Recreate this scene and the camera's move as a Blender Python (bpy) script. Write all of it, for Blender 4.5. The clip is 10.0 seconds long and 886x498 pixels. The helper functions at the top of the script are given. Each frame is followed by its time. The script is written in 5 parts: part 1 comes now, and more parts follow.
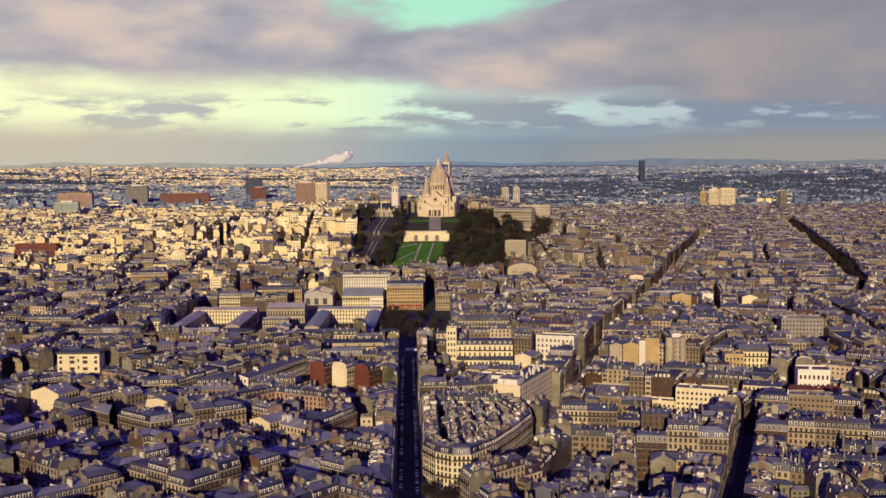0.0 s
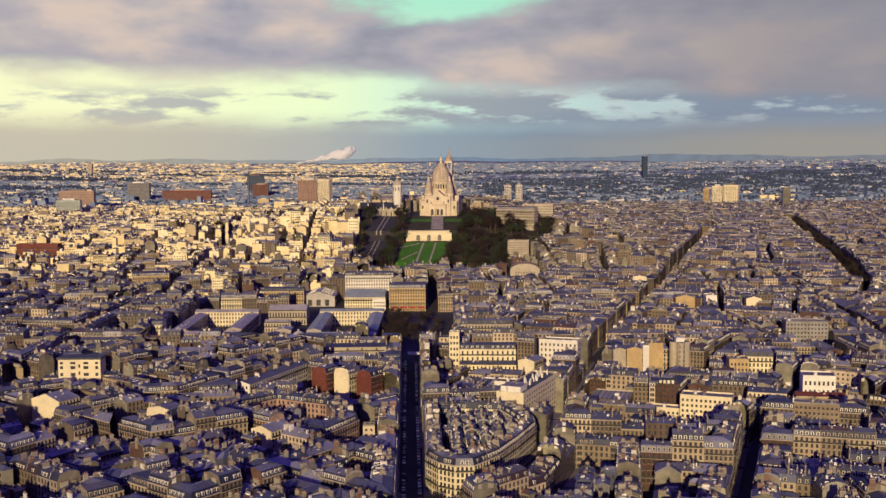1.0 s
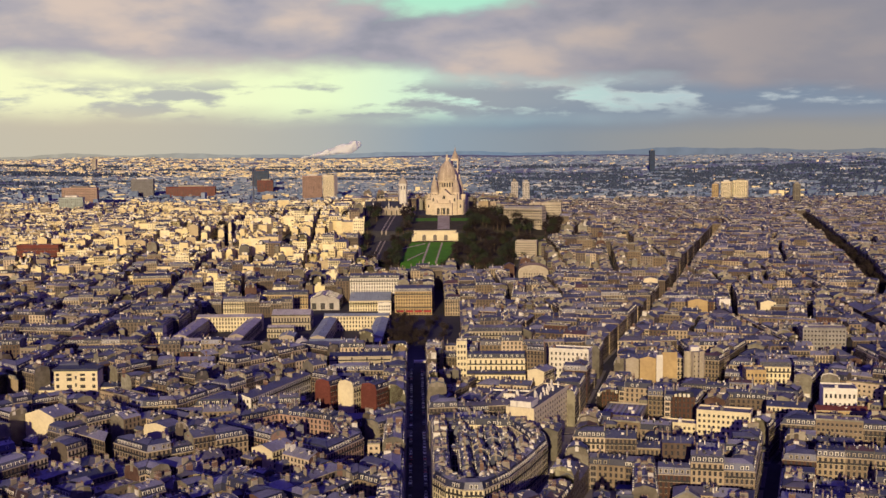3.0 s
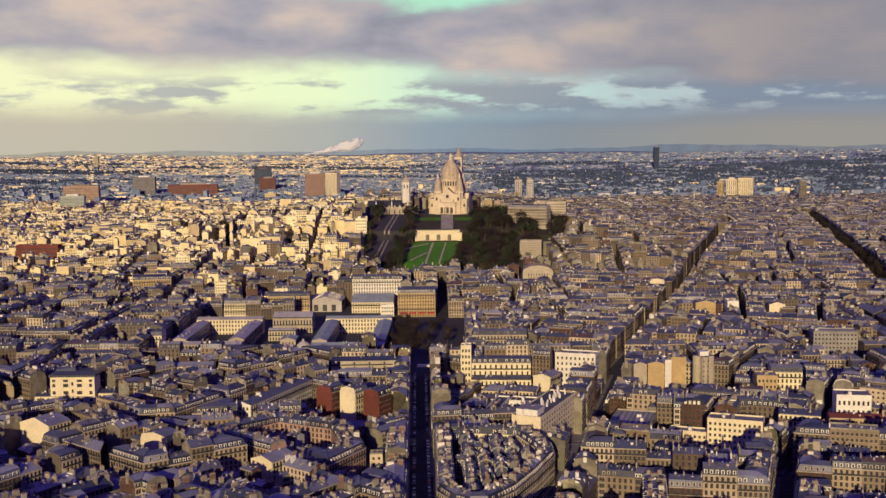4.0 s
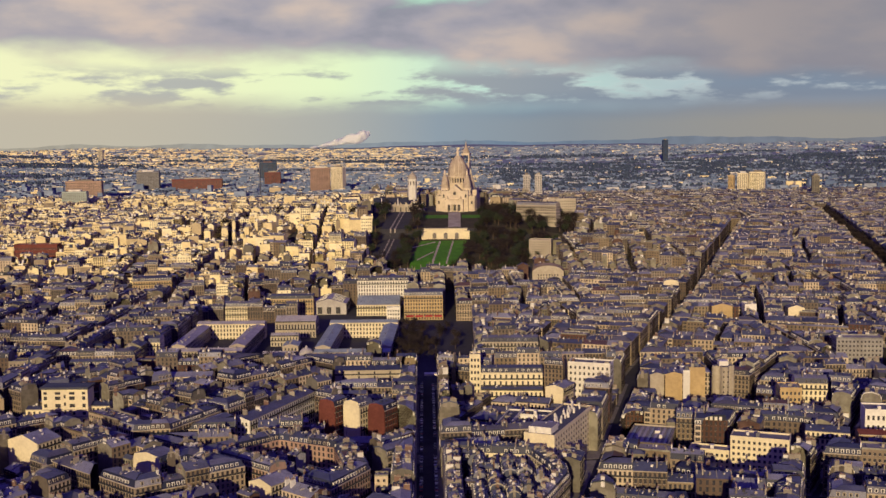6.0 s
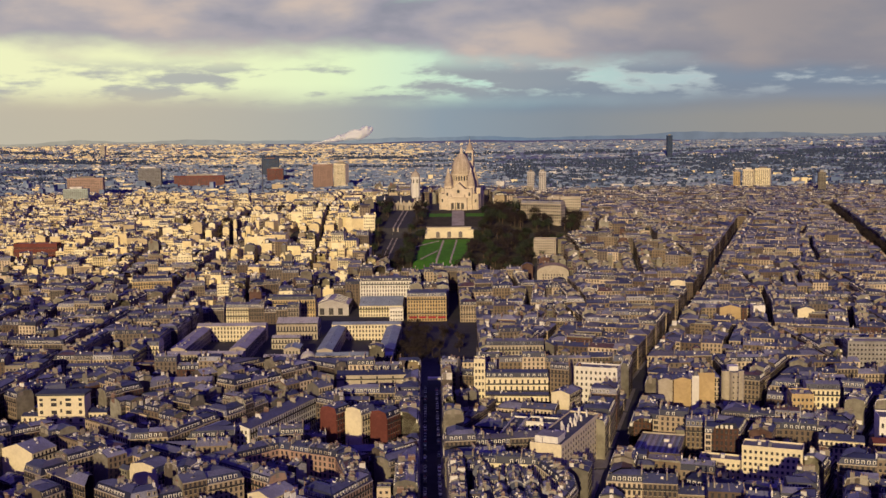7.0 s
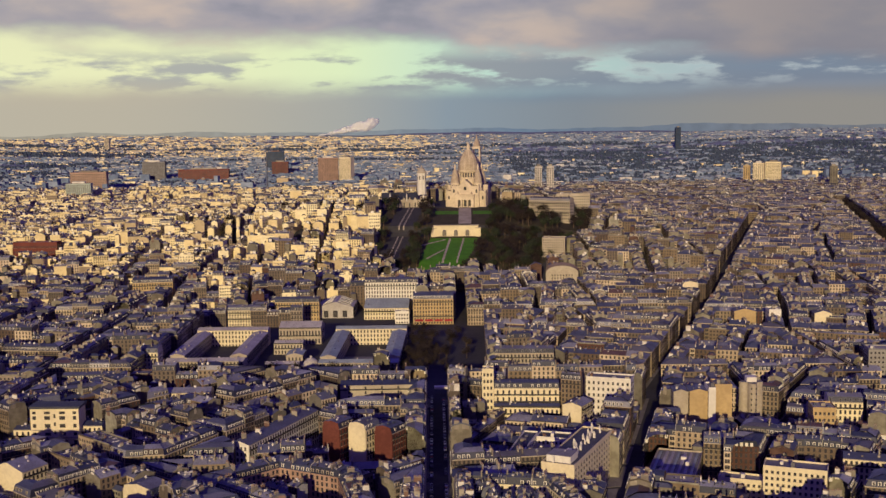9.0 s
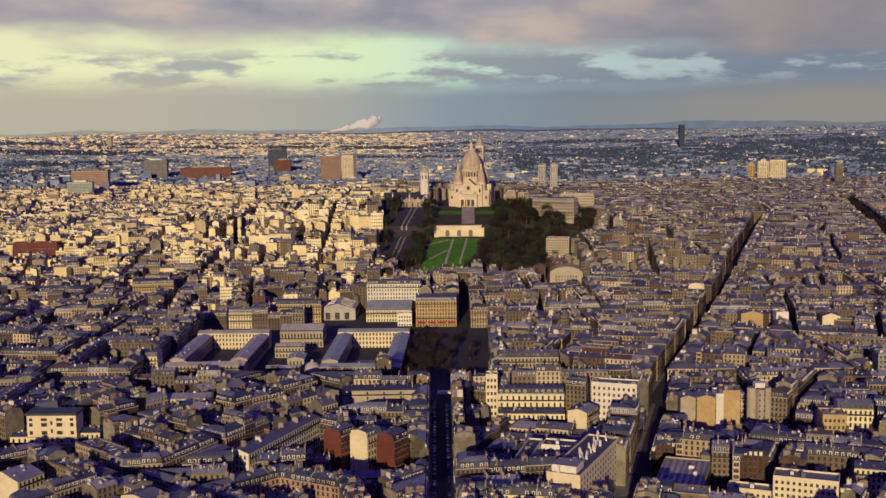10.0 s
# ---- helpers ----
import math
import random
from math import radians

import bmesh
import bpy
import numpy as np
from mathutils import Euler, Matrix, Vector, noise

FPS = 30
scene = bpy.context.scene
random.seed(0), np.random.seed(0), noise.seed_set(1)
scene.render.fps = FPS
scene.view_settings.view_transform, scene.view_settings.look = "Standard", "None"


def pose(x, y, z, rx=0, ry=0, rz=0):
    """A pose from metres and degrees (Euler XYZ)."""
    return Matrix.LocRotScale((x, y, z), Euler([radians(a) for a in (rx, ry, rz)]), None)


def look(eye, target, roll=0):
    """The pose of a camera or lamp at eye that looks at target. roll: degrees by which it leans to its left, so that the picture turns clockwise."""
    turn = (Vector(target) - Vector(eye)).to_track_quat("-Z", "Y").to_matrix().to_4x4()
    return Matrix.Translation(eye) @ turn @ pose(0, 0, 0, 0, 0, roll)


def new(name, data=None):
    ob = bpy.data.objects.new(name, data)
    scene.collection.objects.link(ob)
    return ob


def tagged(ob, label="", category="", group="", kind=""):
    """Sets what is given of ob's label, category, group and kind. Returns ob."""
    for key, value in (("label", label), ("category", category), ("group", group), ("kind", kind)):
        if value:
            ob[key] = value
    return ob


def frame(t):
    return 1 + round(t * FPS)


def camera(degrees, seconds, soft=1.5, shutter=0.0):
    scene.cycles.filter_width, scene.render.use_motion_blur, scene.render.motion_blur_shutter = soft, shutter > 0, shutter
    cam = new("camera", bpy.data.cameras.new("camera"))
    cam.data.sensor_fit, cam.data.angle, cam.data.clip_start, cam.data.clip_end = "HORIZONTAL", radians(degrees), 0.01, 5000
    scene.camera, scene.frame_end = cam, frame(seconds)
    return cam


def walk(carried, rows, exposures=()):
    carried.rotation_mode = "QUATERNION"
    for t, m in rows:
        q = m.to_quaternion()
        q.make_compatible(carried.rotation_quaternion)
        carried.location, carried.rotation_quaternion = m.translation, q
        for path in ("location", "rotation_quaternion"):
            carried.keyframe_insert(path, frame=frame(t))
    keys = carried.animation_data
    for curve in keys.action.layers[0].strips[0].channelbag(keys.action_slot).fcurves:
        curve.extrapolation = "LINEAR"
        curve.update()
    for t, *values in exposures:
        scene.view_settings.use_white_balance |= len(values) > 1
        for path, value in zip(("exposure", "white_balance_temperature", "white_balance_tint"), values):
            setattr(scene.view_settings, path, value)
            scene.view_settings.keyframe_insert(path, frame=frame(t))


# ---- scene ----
cam = camera(43.15, 10.0)
ROWS = [
    (0, 0.08, -1.27, 160.81, -0.104, -4.621, -0.298),
    (0.5, 0.03, 0.58, 164.53, -0.047, -4.781, -0.325),
    (1, -0.08, 4.05, 167.58, 0.016, -4.915, -0.355),
    (1.5, -0.24, 8.86, 170.12, 0.085, -5.029, -0.387),
    (2, -0.44, 14.77, 172.25, 0.157, -5.129, -0.422),
    (2.5, -0.67, 21.55, 174.10, 0.233, -5.223, -0.457),
    (4, -1.48, 45.12, 178.75, 0.475, -5.500, -0.562),
    (4.5, -1.76, 53.50, 180.24, 0.560, -5.601, -0.595),
    (5, -2.05, 61.89, 181.77, 0.645, -5.710, -0.626),
    (5.5, -2.33, 70.20, 183.38, 0.730, -5.826, -0.655),
    (7, -3.11, 93.79, 188.73, 0.986, -6.215, -0.729),
    (7.5, -3.34, 101.02, 190.65, 1.070, -6.350, -0.750),
    (8, -3.55, 107.91, 192.58, 1.153, -6.483, -0.769),
    (8.5, -3.75, 114.46, 194.46, 1.234, -6.608, -0.786),
    (9, -3.92, 120.68, 196.24, 1.314, -6.721, -0.803),
    (9.5, -4.07, 126.63, 197.83, 1.392, -6.814, -0.819),
    (10, -4.21, 132.37, 199.13, 1.469, -6.882, -0.835),
]
walk(cam, [(t, pose(x, y, z, 90 + pitch, 0, yaw) @ pose(0, 0, 0, 0, 0, roll)) for t, x, y, z, yaw, pitch, roll in ROWS], [(0, 0.0), (2.5, -0.02), (5, -0.08), (7.5, -0.16), (10, -0.25)])

# ---- sun and sky ----
SUN_AZ, SUN_EL = 188.0, 12.0  # clockwise from +y, above the horizon
sun = new("sun", bpy.data.lights.new("sun", "SUN"))
sun.data.energy, sun.data.angle, sun.data.color = 4.45, radians(0.6), (1.0, 0.765, 0.42)
_s = Vector((math.sin(radians(SUN_AZ)) * math.cos(radians(SUN_EL)), math.cos(radians(SUN_AZ)) * math.cos(radians(SUN_EL)), math.sin(radians(SUN_EL))))
sun.matrix_world = look(_s * 3000, (0, 0, 0))


class Nodes:
    """Short hand for building node trees."""

    def __init__(self, tree):
        self.t = tree
        tree.nodes.clear()

    def add(self, kind):
        return self.t.nodes.new(kind)

    def put(self, sock, v):
        if isinstance(v, bpy.types.NodeSocket):
            self.t.links.new(v, sock)
        elif isinstance(v, (tuple, list)) and sock.type == "RGBA":
            sock.default_value = (*v[:3], 1.0)
        else:
            sock.default_value = v

    def math(self, op, a, b=0.0, c=0.0, clamp=False):
        n = self.add("ShaderNodeMath")
        n.operation, n.use_clamp = op, clamp
        for i, v in enumerate((a, b, c)):
            self.put(n.inputs[i], v)
        return n.outputs[0]

    def step(self, lo, hi, v):
        n = self.add("ShaderNodeMapRange")
        n.interpolation_type = "SMOOTHSTEP"
        for i, q in enumerate((v, lo, hi)):
            self.put(n.inputs[i], q)
        return n.outputs[0]

    def mix(self, fac, a, b, blend="MIX"):
        n = self.add("ShaderNodeMix")
        n.data_type, n.blend_type = "RGBA", blend
        for i, q in ((0, fac), (6, a), (7, b)):
            self.put(n.inputs[i], q)
        return n.outputs[2]

    def noise(self, vec, scale, detail=3.0, rough=0.55):
        n = self.add("ShaderNodeTexNoise")
        if vec is not None:
            self.put(n.inputs["Vector"], vec)
        self.put(n.inputs["Scale"], scale), self.put(n.inputs["Detail"], detail), self.put(n.inputs["Roughness"], rough)
        return n.outputs[0]

    def vec(self, x, y, z):
        n = self.add("ShaderNodeCombineXYZ")
        for i, q in enumerate((x, y, z)):
            self.put(n.inputs[i], q)
        return n.outputs[0]

    def ramp(self, fac, stops, hard=False):
        n = self.add("ShaderNodeValToRGB")
        r = n.color_ramp
        r.interpolation = "CONSTANT" if hard else "LINEAR"
        while len(r.elements) < len(stops):
            r.elements.new(0.5)
        for e, (p, c) in zip(r.elements, stops):
            e.position, e.color = p, (*c, 1.0)
        self.put(n.inputs[0], fac)
        return n.outputs[0]


def build_sky():
    world = bpy.data.worlds.new("evening_sky")
    scene.world = world
    world.use_nodes = True
    n = Nodes(world.node_tree)
    sky = n.add("ShaderNodeTexSky")
    sky.sky_type, sky.sun_disc, sky.sun_elevation, sky.sun_rotation = "NISHITA", False, radians(SUN_EL), radians(SUN_AZ)
    xyz = n.add("ShaderNodeSeparateXYZ")
    n.put(xyz.inputs[0], n.add("ShaderNodeTexCoord").outputs["Generated"])
    x, y, z = xyz.outputs
    az = n.math("MULTIPLY", n.math("ARCTAN2", x, y), 57.3)
    el = n.math("MULTIPLY", n.math("ARCSINE", z), 57.3)
    big = n.noise(n.vec(n.math("MULTIPLY", az, 0.12), n.math("MULTIPLY", el, 0.30), 13.7), 1.0, 2.5, 0.45)
    fine = n.noise(n.vec(n.math("MULTIPLY", az, 0.30), n.math("MULTIPLY", el, 0.75), 5.3), 1.0, 4.5, 0.5)
    puff = n.noise(n.vec(n.math("MULTIPLY", az, 0.24), n.math("MULTIPLY", el, 0.95), 21.4), 1.0, 5.0, 0.55)
    big_c = n.math("SUBTRACT", big, 0.5)
    fine_c = n.math("SUBTRACT", fine, 0.5)
    rag = n.math("ADD", n.math("MULTIPLY", big_c, 2.2), n.math("MULTIPLY", fine_c, 1.8))
    # the cloud deck, lower to the east, with one gap
    edge = n.math("ADD", n.math("ADD", el, rag), n.math("ADD", n.math("MULTIPLY", n.math("MAXIMUM", n.math("ADD", az, 6.0), 0.0), 0.065), n.math("MULTIPLY", n.math("MINIMUM", n.math("ADD", az, 6.0), 0.0), 0.02)))
    deck = n.step(3.2, 4.6, edge)
    gx = n.math("DIVIDE", n.math("SUBTRACT", az, -0.2), 5.6)
    gy = n.math("DIVIDE", n.math("SUBTRACT", el, 8.3), 1.9)
    gap = n.math("ADD", n.math("SQRT", n.math("ADD", n.math("MULTIPLY", gx, gx), n.math("MULTIPLY", gy, gy))), n.math("MULTIPLY", fine_c, 1.6))
    deck = n.math("MULTIPLY", deck, n.step(0.5, 1.15, gap))
    behind = n.step(26.0, 44.0, n.math("ABSOLUTE", az))
    deck = n.math("MAXIMUM", deck, behind)
    # low broken cumulus under the deck, thicker to the east
    window = n.math("MULTIPLY", n.math("MULTIPLY", n.step(0.7, 1.7, el), n.math("SUBTRACT", 1.0, n.step(2.6, 3.8, el))), n.math("SUBTRACT", 1.0, behind))
    heap = n.math("ADD", n.math("SUBTRACT", puff, 0.03), n.math("MULTIPLY", n.step(-4.0, 8.0, az), 0.14))
    low = n.math("MULTIPLY", n.step(0.45, 0.58, heap), window)
    rim = n.math("MULTIPLY", n.math("MULTIPLY", n.step(0.43, 0.53, heap), n.step(-4.0, 5.0, az)), window)
    haze = n.math("SUBTRACT", 1.0, n.step(0.8, 2.25, n.math("ADD", el, n.math("MULTIPLY", rag, 0.35))))
    side = n.step(-20.0, 18.0, az)
    pale = n.ramp(side, [(0.0, (0.96, 0.98, 0.60)), (0.3, (0.86, 1.0, 0.63)), (0.6, (0.58, 0.84, 0.72)), (1.0, (0.46, 0.54, 0.60))])
    pale = n.mix(n.step(4.5, 8.0, el), pale, (0.42, 0.84, 0.62))
    zenith = n.mix(1.0, sky.outputs[0], (0.06, 0.05, 0.10), "MULTIPLY")
    clear = n.mix(n.step(9.0, 24.0, el), pale, zenith)
    tone = n.math("ADD", n.math("MULTIPLY", big, 1.0), n.math("MULTIPLY", fine, 0.6))
    grey = n.ramp(n.step(0.52, 1.08, tone), [(0.0, (0.27, 0.285, 0.35)), (0.35, (0.40, 0.385, 0.44)), (0.7, (0.51, 0.46, 0.465)), (1.0, (0.70, 0.57, 0.49))])
    grey = n.mix(n.math("MULTIPLY", n.step(-2.0, 18.0, az), 0.75), grey, (0.25, 0.245, 0.285))
    grey = n.mix(n.math("MAXIMUM", n.step(12.0, 32.0, el), behind), grey, (0.064, 0.044, 0.36))
    dim = n.ramp(side, [(0.0, (0.60, 0.54, 0.42)), (0.28, (0.47, 0.48, 0.44)), (0.5, (0.31, 0.38, 0.43)), (0.68, (0.22, 0.30, 0.39)), (1.0, (0.245, 0.275, 0.34))])
    brim = n.ramp(side, [(0.0, (0.58, 0.53, 0.42)), (0.3, (0.45, 0.46, 0.43)), (0.5, (0.30, 0.37, 0.43)), (0.75, (0.27, 0.31, 0.35)), (1.0, (0.34, 0.325, 0.30))])
    dim = n.mix(n.step(0.3, 1.5, n.math("ADD", el, n.math("MULTIPLY", rag, 0.3))), brim, dim)
    clear = n.mix(n.math("MULTIPLY", rim, 0.4), clear, (0.80, 0.85, 0.80))
    col = n.mix(low, clear, n.mix(side, (0.52, 0.53, 0.48), (0.23, 0.29, 0.38)))
    col = n.mix(haze, col, dim)
    col = n.mix(deck, col, grey)
    bg = n.add("ShaderNodeBackground")
    n.put(bg.inputs[0], col), n.put(bg.inputs[1], 1.0)
    out = n.add("ShaderNodeOutputWorld")
    n.put(out.inputs[0], bg.outputs[0])


build_sky()

# ---- materials ----


def material(name, stops, rough=0.8, metal=0.0, grain=0.6, stain=0.25, bump=0.15, lines=0.0, spec=0.3, hard=False, coord="Object"):
    """A weathered surface: one of several base colours a piece, stains at two sizes, fine relief; lines: metres between seams."""
    m = bpy.data.materials.new(name)
    m.use_nodes = True
    n = Nodes(m.node_tree)
    pos = n.add("ShaderNodeNewGeometry")
    info = n.add("ShaderNodeObjectInfo")
    pick = n.math("FRACT", n.math("ADD", info.outputs["Random"], pos.outputs["Random Per Island"]))
    col = n.ramp(pick, stops, hard)
    p = pos.outputs["Position"]
    s1 = n.noise(p, 0.09, 3.0, 0.6)
    s2 = n.noise(p, grain, 5.0, 0.65)
    shade = n.math("ADD", n.math("MULTIPLY", s1, 0.55), n.math("MULTIPLY", s2, 0.45))
    dark = n.mix(1.0, col, (0.48, 0.45, 0.44), "MULTIPLY")
    col = n.mix(n.math("MULTIPLY", n.step(0.38, 0.62, shade), stain * 2.2, clamp=True), col, dark)
    height = s2
    if lines:
        wv = n.add("ShaderNodeTexWave")
        wv.wave_type, wv.bands_direction, wv.wave_profile = "BANDS", "DIAGONAL", "SAW"
        n.put(wv.inputs["Vector"], n.add("ShaderNodeTexCoord").outputs[coord])
        n.put(wv.inputs["Scale"], 0.314 / lines)
        seam = n.step(0.86, 0.98, wv.outputs["Fac"])
        col = n.mix(n.math("MULTIPLY", seam, 0.45), col, (0.05, 0.05, 0.06))
        height = n.math("ADD", s2, n.math("MULTIPLY", seam, 0.6))
    b = n.add("ShaderNodeBump")
    n.put(b.inputs["Strength"], bump), n.put(b.inputs["Distance"], 0.25), n.put(b.inputs["Height"], height)
    bs = n.add("ShaderNodeBsdfPrincipled")
    n.put(bs.inputs["Base Color"], col), n.put(bs.inputs["Metallic"], metal)
    n.put(bs.inputs["Roughness"], n.math("ADD", n.math("MULTIPLY", s2, 0.25), rough - 0.12))
    n.put(bs.inputs["Specular IOR Level"], spec), n.put(bs.inputs["Normal"], b.outputs[0])
    out = n.add("ShaderNodeOutputMaterial")
    n.put(out.inputs[0], bs.outputs[0])
    return m


WALLS = [(0.0, (0.257, 0.203, 0.146)), (0.16, (0.172, 0.132, 0.0969)), (0.30, (0.418, 0.337, 0.237)), (0.46, (0.21, 0.161, 0.109)), (0.58, (0.161, 0.129, 0.105)),
         (0.68, (0.572, 0.474, 0.351)), (0.84, (0.121, 0.0866, 0.0662)), (0.94, (0.0981, 0.0491, 0.0386)), (0.965, (0.287, 0.242, 0.199))]
ZINCS = [(0.0, (0.125, 0.136, 0.194)), (0.2, (0.201, 0.208, 0.257)), (0.38, (0.0845, 0.0976, 0.156)), (0.52, (0.053, 0.0645, 0.12)), (0.62, (0.282, 0.289, 0.337)), (0.74, (0.136, 0.134, 0.161)), (0.86, (0.354, 0.36, 0.4)), (0.93, (0.0997, 0.114, 0.164)), (0.97, (0.143, 0.0867, 0.0793))]
PARTY = [(0.0, (0.223, 0.206, 0.163)), (0.2, (0.154, 0.144, 0.123)), (0.4, (0.26, 0.245, 0.192)), (0.6, (0.179, 0.162, 0.131)), (0.74, (0.115, 0.0954, 0.0788)), (0.84, (0.316, 0.308, 0.25)), (0.95, (0.119, 0.0692, 0.0558))]
SLATES = [(0.0, (0.0231, 0.0277, 0.0521)), (0.4, (0.0347, 0.0393, 0.0701)), (0.75, (0.0508, 0.0556, 0.0887)), (0.93, (0.0508, 0.0323, 0.0365))]
M = {
    "wall": material("render_and_limestone", WALLS, 0.85, stain=0.22, hard=True),
    # stucco brightened and yellowed: the hill's patch of sun put into its colour
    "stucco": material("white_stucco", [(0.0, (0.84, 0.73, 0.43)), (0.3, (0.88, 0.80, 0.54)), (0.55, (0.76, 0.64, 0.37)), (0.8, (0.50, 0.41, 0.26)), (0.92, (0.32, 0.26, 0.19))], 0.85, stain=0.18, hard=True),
    "lead": material("pale_lead_roofing", [(0.0, (0.52, 0.49, 0.46)), (1.0, (0.46, 0.44, 0.42))], 0.7, lines=1.2, stain=0.25),
    "trim": material("pale_stone", [(0.0, (0.48, 0.43, 0.34)), (1.0, (0.40, 0.35, 0.28))], 0.8, stain=0.2),
    "party": material("party_wall_render", PARTY, 0.9, stain=0.35, grain=0.3, hard=True),
    "zinc": material("zinc_sheet", ZINCS, 0.55, 0.1, 0.8, 0.3, 0.1, 0.7, 0.4, True),
    "slate": material("slate", SLATES, 0.55, 0.0, 1.5, 0.25, 0.25, 0.4, 0.4, True),
    "glass": material("window_glass", [(0.0, (0.035, 0.035, 0.045)), (1.0, (0.06, 0.055, 0.06))], 0.25, 0.0, 0.5, 0.1, 0.02, spec=0.5),
    "iron": material("black_ironwork", [(0.0, (0.03, 0.03, 0.035)), (1.0, (0.05, 0.045, 0.045))], 0.6),
    "pot": material("terracotta", [(0.0, (0.26, 0.165, 0.125)), (1.0, (0.36, 0.27, 0.21))], 0.85),
    "brick": material("chimney_render", [(0.0, (0.36, 0.33, 0.27)), (0.3, (0.22, 0.195, 0.17)), (0.6, (0.70, 0.68, 0.63)), (0.72, (0.20, 0.125, 0.10)), (0.80, (0.28, 0.25, 0.21))], 0.9, hard=True),
    "gravel": material("flat_roof_gravel", [(0.0, (0.30, 0.29, 0.28)), (0.4, (0.20, 0.20, 0.21)), (0.8, (0.36, 0.34, 0.31))], 0.9, hard=True),
    "white": material("white_paint", [(0.0, (0.78, 0.76, 0.70)), (1.0, (0.70, 0.67, 0.60))], 0.6, stain=0.15),
    "cream": material("cream_render", [(0.0, (0.76, 0.68, 0.46)), (1.0, (0.72, 0.64, 0.45))], 0.85, stain=0.14),
    "orange": material("ochre_render", [(0.0, (0.50, 0.37, 0.19)), (1.0, (0.46, 0.34, 0.175))], 0.85, stain=0.18),
    "rosy": material("rose_brick_and_stone", [(0.0, (0.36, 0.235, 0.185)), (0.5, (0.40, 0.27, 0.21)), (1.0, (0.33, 0.21, 0.165))], 0.88, stain=0.22),
    "redbrick": material("dark_red_brick", [(0.0, (0.175, 0.052, 0.04)), (1.0, (0.15, 0.048, 0.038))], 0.9),
    "travertine": material("white_travertine", [(0.0, (0.70, 0.60, 0.45)), (1.0, (0.64, 0.55, 0.42))], 0.8, stain=0.22),
    "travertine_dark": material("weathered_travertine", [(0.0, (0.52, 0.44, 0.34)), (1.0, (0.48, 0.40, 0.31))], 0.85, stain=0.3),
    "asphalt": material("asphalt", [(0.0, (0.045, 0.045, 0.05)), (1.0, (0.05, 0.05, 0.055))], 0.9, grain=0.3, stain=0.2),
    # paled and blued: the haze of distance put into the ground colour
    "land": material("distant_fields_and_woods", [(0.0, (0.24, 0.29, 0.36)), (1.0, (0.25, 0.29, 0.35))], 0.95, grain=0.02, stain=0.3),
    "paving": material("granite_paving", [(0.0, (0.20, 0.19, 0.18)), (1.0, (0.24, 0.22, 0.2))], 0.9),
    "path": material("pale_gravel_path", [(0.0, (0.42, 0.37, 0.30)), (1.0, (0.38, 0.34, 0.28))], 0.95),
    "lawn": material("mown_grass", [(0.0, (0.065, 0.215, 0.014)), (1.0, (0.058, 0.185, 0.014))], 0.9, grain=1.2, stain=0.25, bump=0.4),
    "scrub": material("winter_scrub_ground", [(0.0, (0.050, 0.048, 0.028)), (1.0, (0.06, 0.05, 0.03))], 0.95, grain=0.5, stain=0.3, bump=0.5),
    "bark": material("bark", [(0.0, (0.09, 0.065, 0.05)), (1.0, (0.12, 0.085, 0.06))], 0.95),
    "twigs": material("bare_twigs_and_dry_leaves", [(0.0, (0.028, 0.021, 0.02)), (0.5, (0.038, 0.027, 0.023)), (1.0, (0.023, 0.019, 0.02))], 0.95),
    "evergreen": material("dark_evergreen_leaves", [(0.0, (0.026, 0.036, 0.02)), (0.5, (0.036, 0.048, 0.022)), (1.0, (0.022, 0.03, 0.02))], 0.8),
    # blue-greys with distance haze painted into the wall colours
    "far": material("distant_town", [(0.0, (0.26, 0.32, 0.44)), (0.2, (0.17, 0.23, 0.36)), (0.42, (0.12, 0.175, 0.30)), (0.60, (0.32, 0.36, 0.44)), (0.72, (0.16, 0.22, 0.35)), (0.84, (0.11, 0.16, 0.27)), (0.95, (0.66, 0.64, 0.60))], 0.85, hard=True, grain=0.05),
    # tree colour turned blue: distance haze painted in
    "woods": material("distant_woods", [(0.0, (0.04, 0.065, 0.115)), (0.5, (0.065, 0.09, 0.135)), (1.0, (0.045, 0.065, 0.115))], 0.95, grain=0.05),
    "steam": material("steam", [(0.0, (0.85, 0.83, 0.80)), (1.0, (0.88, 0.86, 0.82))], 1.0, grain=0.05, stain=0.05, bump=0.6),
    "tower": material("dark_tower_glass", [(0.0, (0.032, 0.06, 0.12)), (1.0, (0.036, 0.066, 0.13))], 0.8, spec=0.1),
    "copper": material("grey_green_glazing", [(0.0, (0.36, 0.42, 0.40)), (1.0, (0.33, 0.40, 0.38))], 0.5, lines=1.6),
    "car": material("car_paint", [(0.0, (0.75, 0.75, 0.75)), (0.35, (0.06, 0.06, 0.07)), (0.6, (0.35, 0.36, 0.38)), (0.8, (0.12, 0.14, 0.25)), (0.92, (0.4, 0.05, 0.04))], 0.35, hard=True, stain=0.05, spec=0.6),
    "rubber": material("rubber", [(0.0, (0.03, 0.03, 0.03)), (1.0, (0.035, 0.035, 0.035))], 0.9),
    "awning": material("red_awning_cloth", [(0.0, (0.45, 0.04, 0.05)), (1.0, (0.5, 0.05, 0.06))], 0.8),
}

# ---- terrain ----
LONG_Y = (-6000, 650, 950, 1150, 1300, 1400, 2000, 2600, 3200, 4000, 4500, 4850, 5200)
LONG_Z = (0, 0, 4, 7, 13, 18, 26, 31, 44, 70, 100, 122, 128)
HILL_Y = (1335, 1385, 1474, 1481, 1575, 1760, 2060)
HILL_Z = (0, 17, 33, 45, 58, 57, 0)
